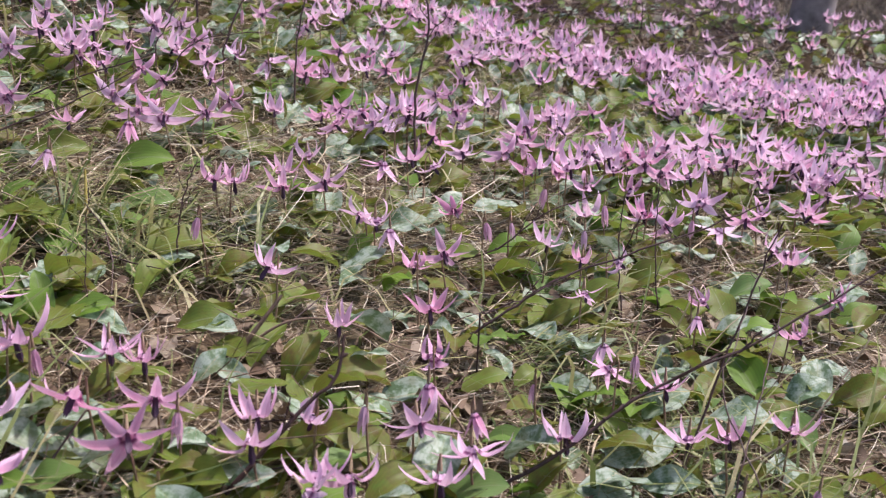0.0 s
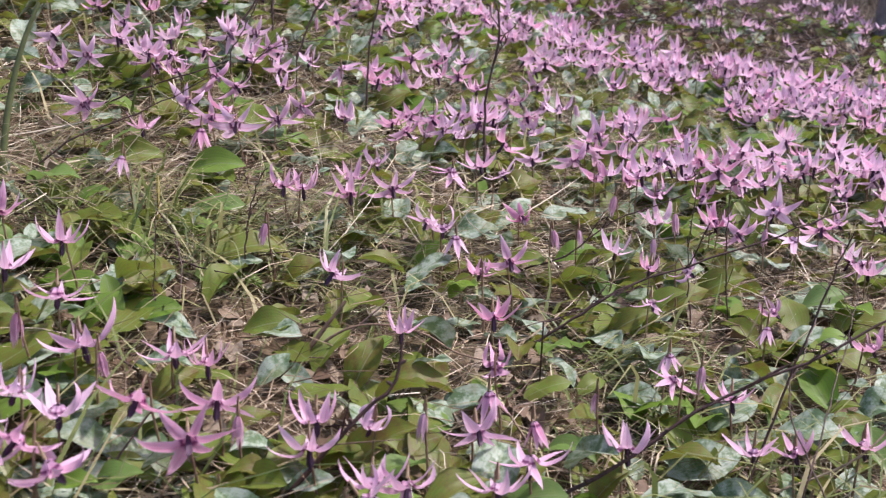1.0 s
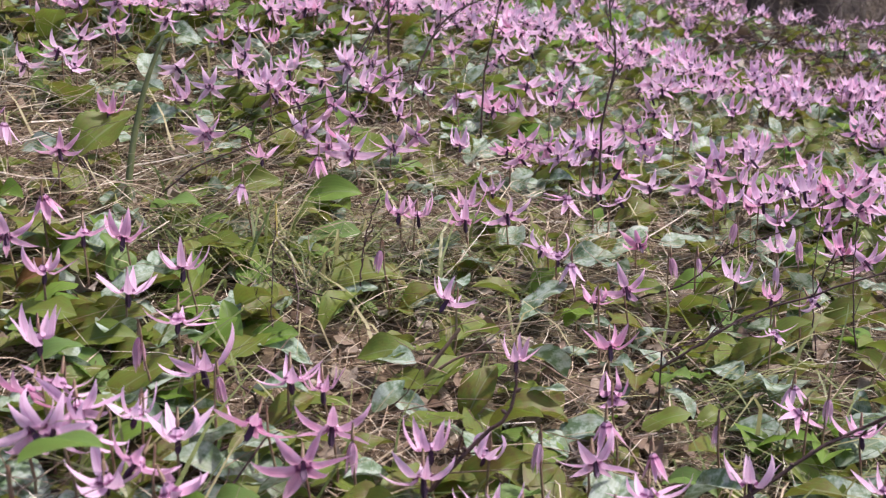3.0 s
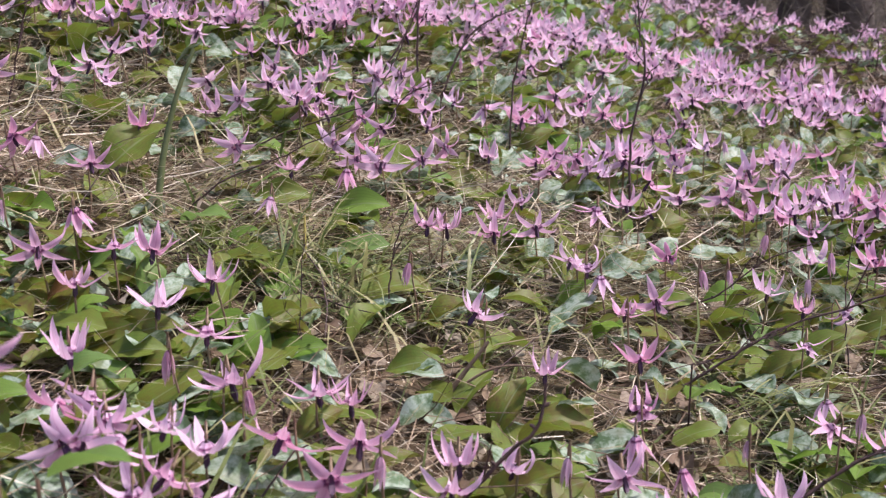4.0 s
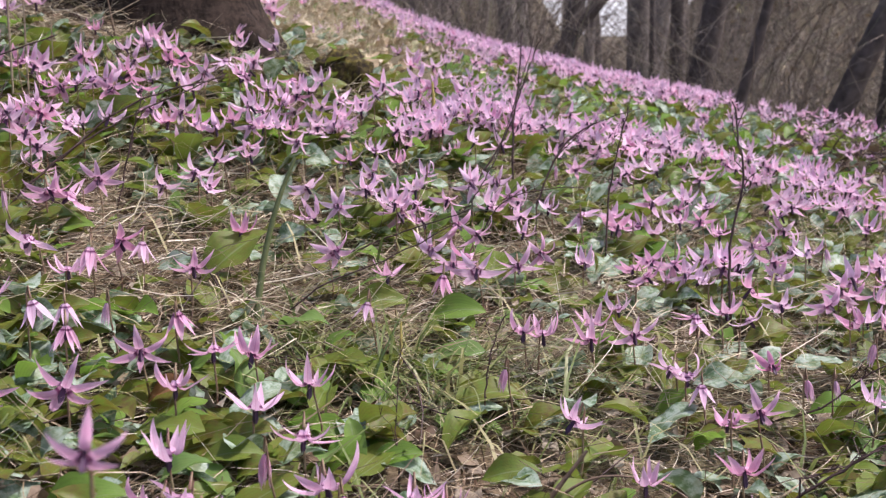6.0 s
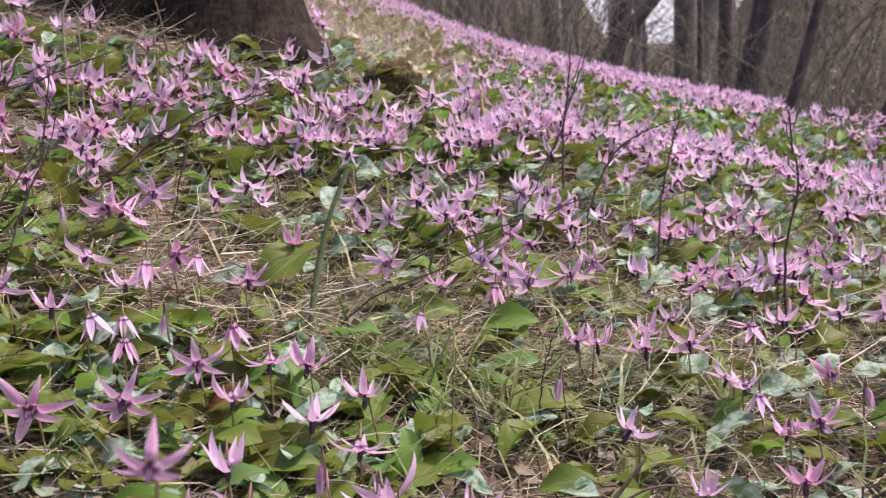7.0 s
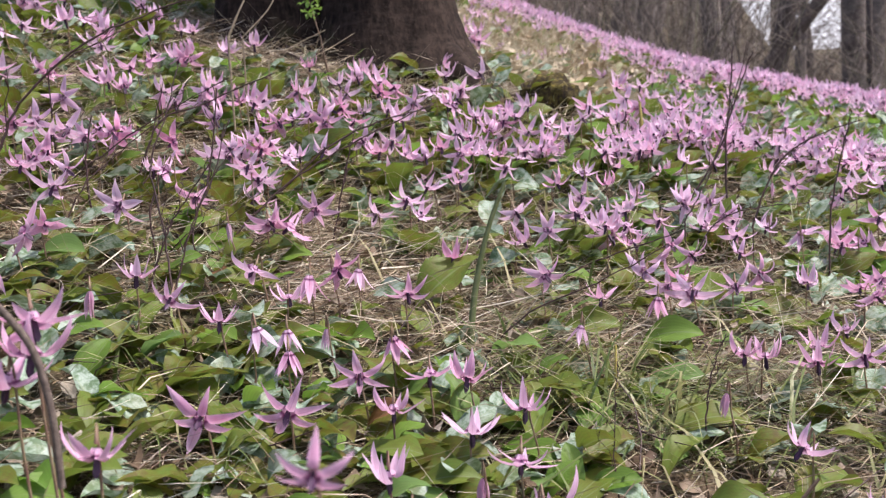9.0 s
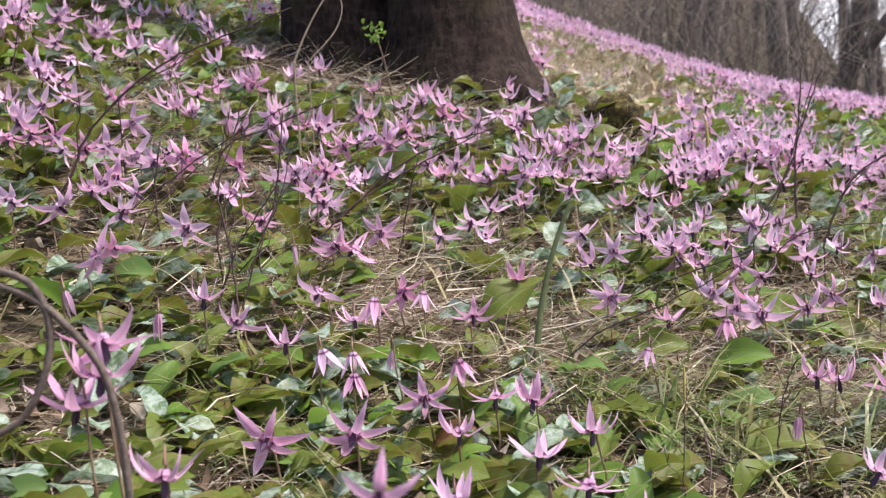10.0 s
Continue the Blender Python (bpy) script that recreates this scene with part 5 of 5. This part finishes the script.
# ---- trees ----
def trunk_piece(path, radii, seed, sides=28, ridges=0.06, flare=0.0):
    pts, v, uv = smooth_path(path, 8), [], []
    n = len(pts)
    for i, p in enumerate(pts):
        s = i / (n - 1)
        q = s * (len(radii) - 1)
        k = min(len(radii) - 2, int(q))
        rad = radii[k] + (radii[k + 1] - radii[k]) * (q - k)
        for j in range(sides):
            a = 2 * math.pi * j / sides
            c = Vector((math.cos(a), math.sin(a), 0))
            bump = 1 + ridges * noise.noise(Vector((math.cos(a) * 2.2, math.sin(a) * 2.2, p.z * 0.7 + seed))) + 0.4 * ridges * noise.noise(Vector((math.cos(a) * 6, math.sin(a) * 6, p.z * 3 + seed)))
            bump += flare * max(0, 1 - s * 6) ** 2 * (0.5 + 0.5 * math.cos(a * 4 + seed))
            v.append(p + c * rad * bump)
            uv.append((s, j / sides))
    f = [(i * sides + j, i * sides + (j + 1) % sides, (i + 1) * sides + (j + 1) % sides, (i + 1) * sides + j) for i in range(n - 1) for j in range(sides)]
    return np.array(v), np.array(f), np.array(uv)


def old_trunk(lean, radius, flare, lobes, seed, height):
    """A gnarled trunk that spreads into buttresses at the foot; z is up from below the ground."""
    sides, rows = 96, 84
    v, uv = [], []
    for i in range(rows + 1):
        s = (i / rows) ** 1.8
        z = height * s
        spread = math.exp(-max(0.0, z - 0.08) / 0.13)
        waist = radius * (1 - 0.75 * max(0.0, s - 0.1))
        for j in range(sides):
            a = 2 * math.pi * j / sides
            c, q = math.cos(a), math.sin(a)
            butt = sum(w * max(0.0, math.cos(a - radians(at))) ** p for at, w, p in lobes)
            k = 1 + spread * (flare + butt) + 0.35 * math.exp(-z / 0.6) * butt * 0.5
            k += 0.15 * noise.noise(Vector((c * 1.6, q * 1.6, z * 1.3 + seed))) + 0.035 * noise.noise(Vector((c * 5, q * 5, z * 5 + seed))) + 0.018 * noise.noise(Vector((c * 9, q * 9, z * 28 + seed)))
            v.append((lean[0] * s + c * waist * k, lean[1] * s + q * waist * k, z))
            uv.append((s, j / sides))
    f = [(i * sides + j, i * sides + (j + 1) % sides, (i + 1) * sides + (j + 1) % sides, (i + 1) * sides + j) for i in range(rows) for j in range(sides)]
    return np.array(v), np.array(f), np.array(uv)


def big_tree():
    bx, by = -0.726, 2.95
    g = ground_height(bx, by)
    root = new("old_tree")
    root.location = (bx, by, g - 0.12)
    tagged(root, "old tree with a thick dark furrowed double trunk", "tree")
    part("trunk", mesh_of("trunk", *old_trunk((0.10, 0.1), 0.148, 0.24, ((-14, 0.62, 3), (-95, 0.16, 5), (-150, 0.22, 4), (80, 0.3, 3)), 1.0, 6.5), [BARK]), root)
    part("trunk", mesh_of("trunk", *old_trunk((-0.45, 0.15), 0.168, 0.15, ((-60, 0.20, 4), (-125, 0.25, 4), (178, 0.35, 3)), 5.0, 5.8), [BARK]), root, Matrix.Translation((-0.276, 0.09, 0)))
    low = ground_height(bx + 0.42, by - 0.15) - g + 0.12
    pts = [(0.06, -0.03, 0.17), (0.17, -0.10, 0.12), (0.28, -0.16, low + 0.035), (0.40, -0.15, low + 0.005), (0.50, -0.13, low - 0.06)]
    part("root", mesh_of("root", *tube(smooth_path(pts, 5), [0.050 * (1 - 0.03 * i) for i in range(21)], 12), [BARK]), root)


big_tree()


def forest_tree(x, y, radius, lean, height, seed, mat, depth_lean=0.0):
    r = random.Random(seed)
    g = ground_height(x, y)
    root = new("forest_tree")
    root.location = (x, y, g - 0.15)
    tagged(root, "bare leaning woodland tree with a dark grey trunk" if lean > 0.15 else "bare upright woodland tree with a grey-brown trunk", "tree", "trees of the wood behind the bank")
    path = [(0, 0, 0), (lean * height * 0.24, 0, height * 0.25), (lean * height * 0.55, depth_lean, height * 0.55), (lean * height * 0.9, depth_lean, height)]
    part("trunk", mesh_of("trunk", *trunk_piece(path, [radius * 1.25, radius, radius * 0.9, radius * 0.5], seed, 16, 0.12, 0.3), [mat]), root)
    limbs = []
    for i in range(6):
        s = r.uniform(0.35, 0.95)
        p = Vector((lean * height * s * 0.9, depth_lean * s, height * s))
        d = Vector((r.uniform(-1, 1), r.uniform(-0.6, 0.6), r.uniform(0.2, 0.9)))
        ln = r.uniform(0.8, 2.2)
        limbs.append(tube([p, p + d * ln * 0.5 + Vector((0, 0, 0.1)), p + d * ln], [radius * 0.3, radius * 0.2, radius * 0.05], 5))
    part("limbs", mesh_of("limbs", *merge(*limbs), [mat]), root)


# nearer trunks at the foot of the bank, then the wood behind
for row in (
    (0.75, 10.72, 0.078, 0.20, 8, 1, BARK_WOOD),
    (0.19, 10.72, 0.073, 0.85, 8, 2, BARK_WOOD),
    (1.79, 11.77, 0.115, -0.02, 8, 3, BARK_GREY),
    (1.49, 9.19, 0.022, -0.01, 8, 4, BARK_WOOD),
    (2.06, 11.27, 0.070, 0.00, 8, 5, BARK_WOOD),
    (1.64, 8.80, 0.085, 0.19, 8, 6, BARK_WOOD),
    (1.65, 7.46, 0.030, 0.27, 8, 7, BARK_WOOD),
    (2.28, 7.85, 0.078, 0.45, 8, 8, BARK_WOOD),
    (2.90, 8.03, 0.100, 0.10, 8, 9, BARK_WOOD),
    (3.44, 8.04, 0.148, -0.10, 8, 10, BARK_WOOD),
    (2.38, 3.82, 0.061, 0.06, 8, 11, BARK_PALE),
    (1.92, 12.6, 0.035, 0.02, 8, 12, BARK_PALE),
    (1.35, 13.5, 0.060, 0.06, 8, 13, BARK_GREY),
):
    forest_tree(*row)
wrnd = random.Random(81)
for i in range(46):
    y = wrnd.uniform(12, 32)
    forest_tree(wrnd.uniform(-0.35, 0.75) * y, y, wrnd.uniform(0.07, 0.2), wrnd.uniform(-0.1, 0.3), wrnd.uniform(7, 12), 100 + i, BARK_GREY)


def undergrowth():
    """Thin crossing stems and branch tangles on the floor and the banks of the wood."""
    r = random.Random(91)
    bag = Bag()
    for _ in range(13000):
        y = 7.5 + 30 * r.random() ** 1.5
        x = r.uniform(-0.4, 0.85) * y
        g = ground_height(x, y)
        h = r.uniform(0.15, 1.5) * (0.6 + y / 16)
        slot = abs(x / y - 0.13)
        h *= 0.65 if slot < 0.05 else 1.25 if slot < 0.15 else 1.0
        lx, ly = r.gauss(0, 0.8) * h, r.gauss(0, 0.5) * h
        rad = r.uniform(0.0012, 0.0045) * (0.5 + y / 14)
        jx, jz = r.uniform(-0.2, 0.2) * h, r.uniform(-0.1, 0.2) * h
        bag.put(tube([(x, y, g - 0.05), (x + lx * 0.3 + jx, y + ly * 0.3, g + h * 0.45 + jz), (x + lx * 0.7, y + ly * 0.7, g + h * 0.8), (x + lx, y + ly, g + h * r.uniform(0.7, 1.1))], [rad, rad * 0.8, rad * 0.6, rad * 0.25], 3), Matrix.Identity(4))
    tagged(new("undergrowth", bag.mesh("undergrowth", [BRUSH])), "tangle of bare brown brushwood in the wood", "brushwood", kind="stuff")


undergrowth()


def mossy_stump():
    def at(s, c):
        a, e = s * 2 * math.pi, -0.9 + (c + 1) * 0.5 * (math.pi * 0.5 + 0.9)
        k = 1 + 0.35 * noise.noise(Vector((math.cos(a) * 2, math.sin(a) * 2, e * 2))) + 0.12 * noise.noise(Vector((math.cos(a) * 6, math.sin(a) * 6, e * 6)))
        return (math.cos(a) * math.cos(e) * 0.085 * k, math.sin(a) * math.cos(e) * 0.07 * k, math.sin(e) * (0.075 if e > 0 else 0.16) * k)
    v, f, uv = grid(28, 12, at)
    ob = new("mossy_stump", mesh_of("mossy_stump", v, f, uv, [MOSS]))
    ob.location = STUMP
    ob.scale = (0.80, 0.70, 0.52)
    tagged(ob, "low rotten stump covered in yellow-green moss", "stump")


mossy_stump()


def trunk_sprig():
    """Fresh leaves on a shoot in front of the old trunk."""
    r = random.Random(17)
    root = new("leafy_sprig")
    root.location = (-0.802, 2.553, 0.970)
    tagged(root, "small bright green leafy sprig against the old trunk", "sprig")
    shoot = [(0.03, 0.02, -0.16), (0.02, 0.0, -0.06), (0, 0, 0.02)]
    part("stem", mesh_of("stem", *tube(shoot, [0.003, 0.002, 0.001], 5), [TWIG["b"]]), root)
    for _ in range(22):
        m = Matrix.Translation((r.gauss(0, 0.014), r.gauss(0, 0.01), r.gauss(0, 0.012))) @ Matrix.Rotation(r.uniform(0, 6.28), 4, "Z") @ Matrix.Rotation(r.uniform(-0.6, 1.0), 4, "X") @ Matrix.Scale(r.uniform(0.014, 0.026), 4)
        part("leaf", r.choice(LEAF_MESH["g"]), root, m)


trunk_sprig()
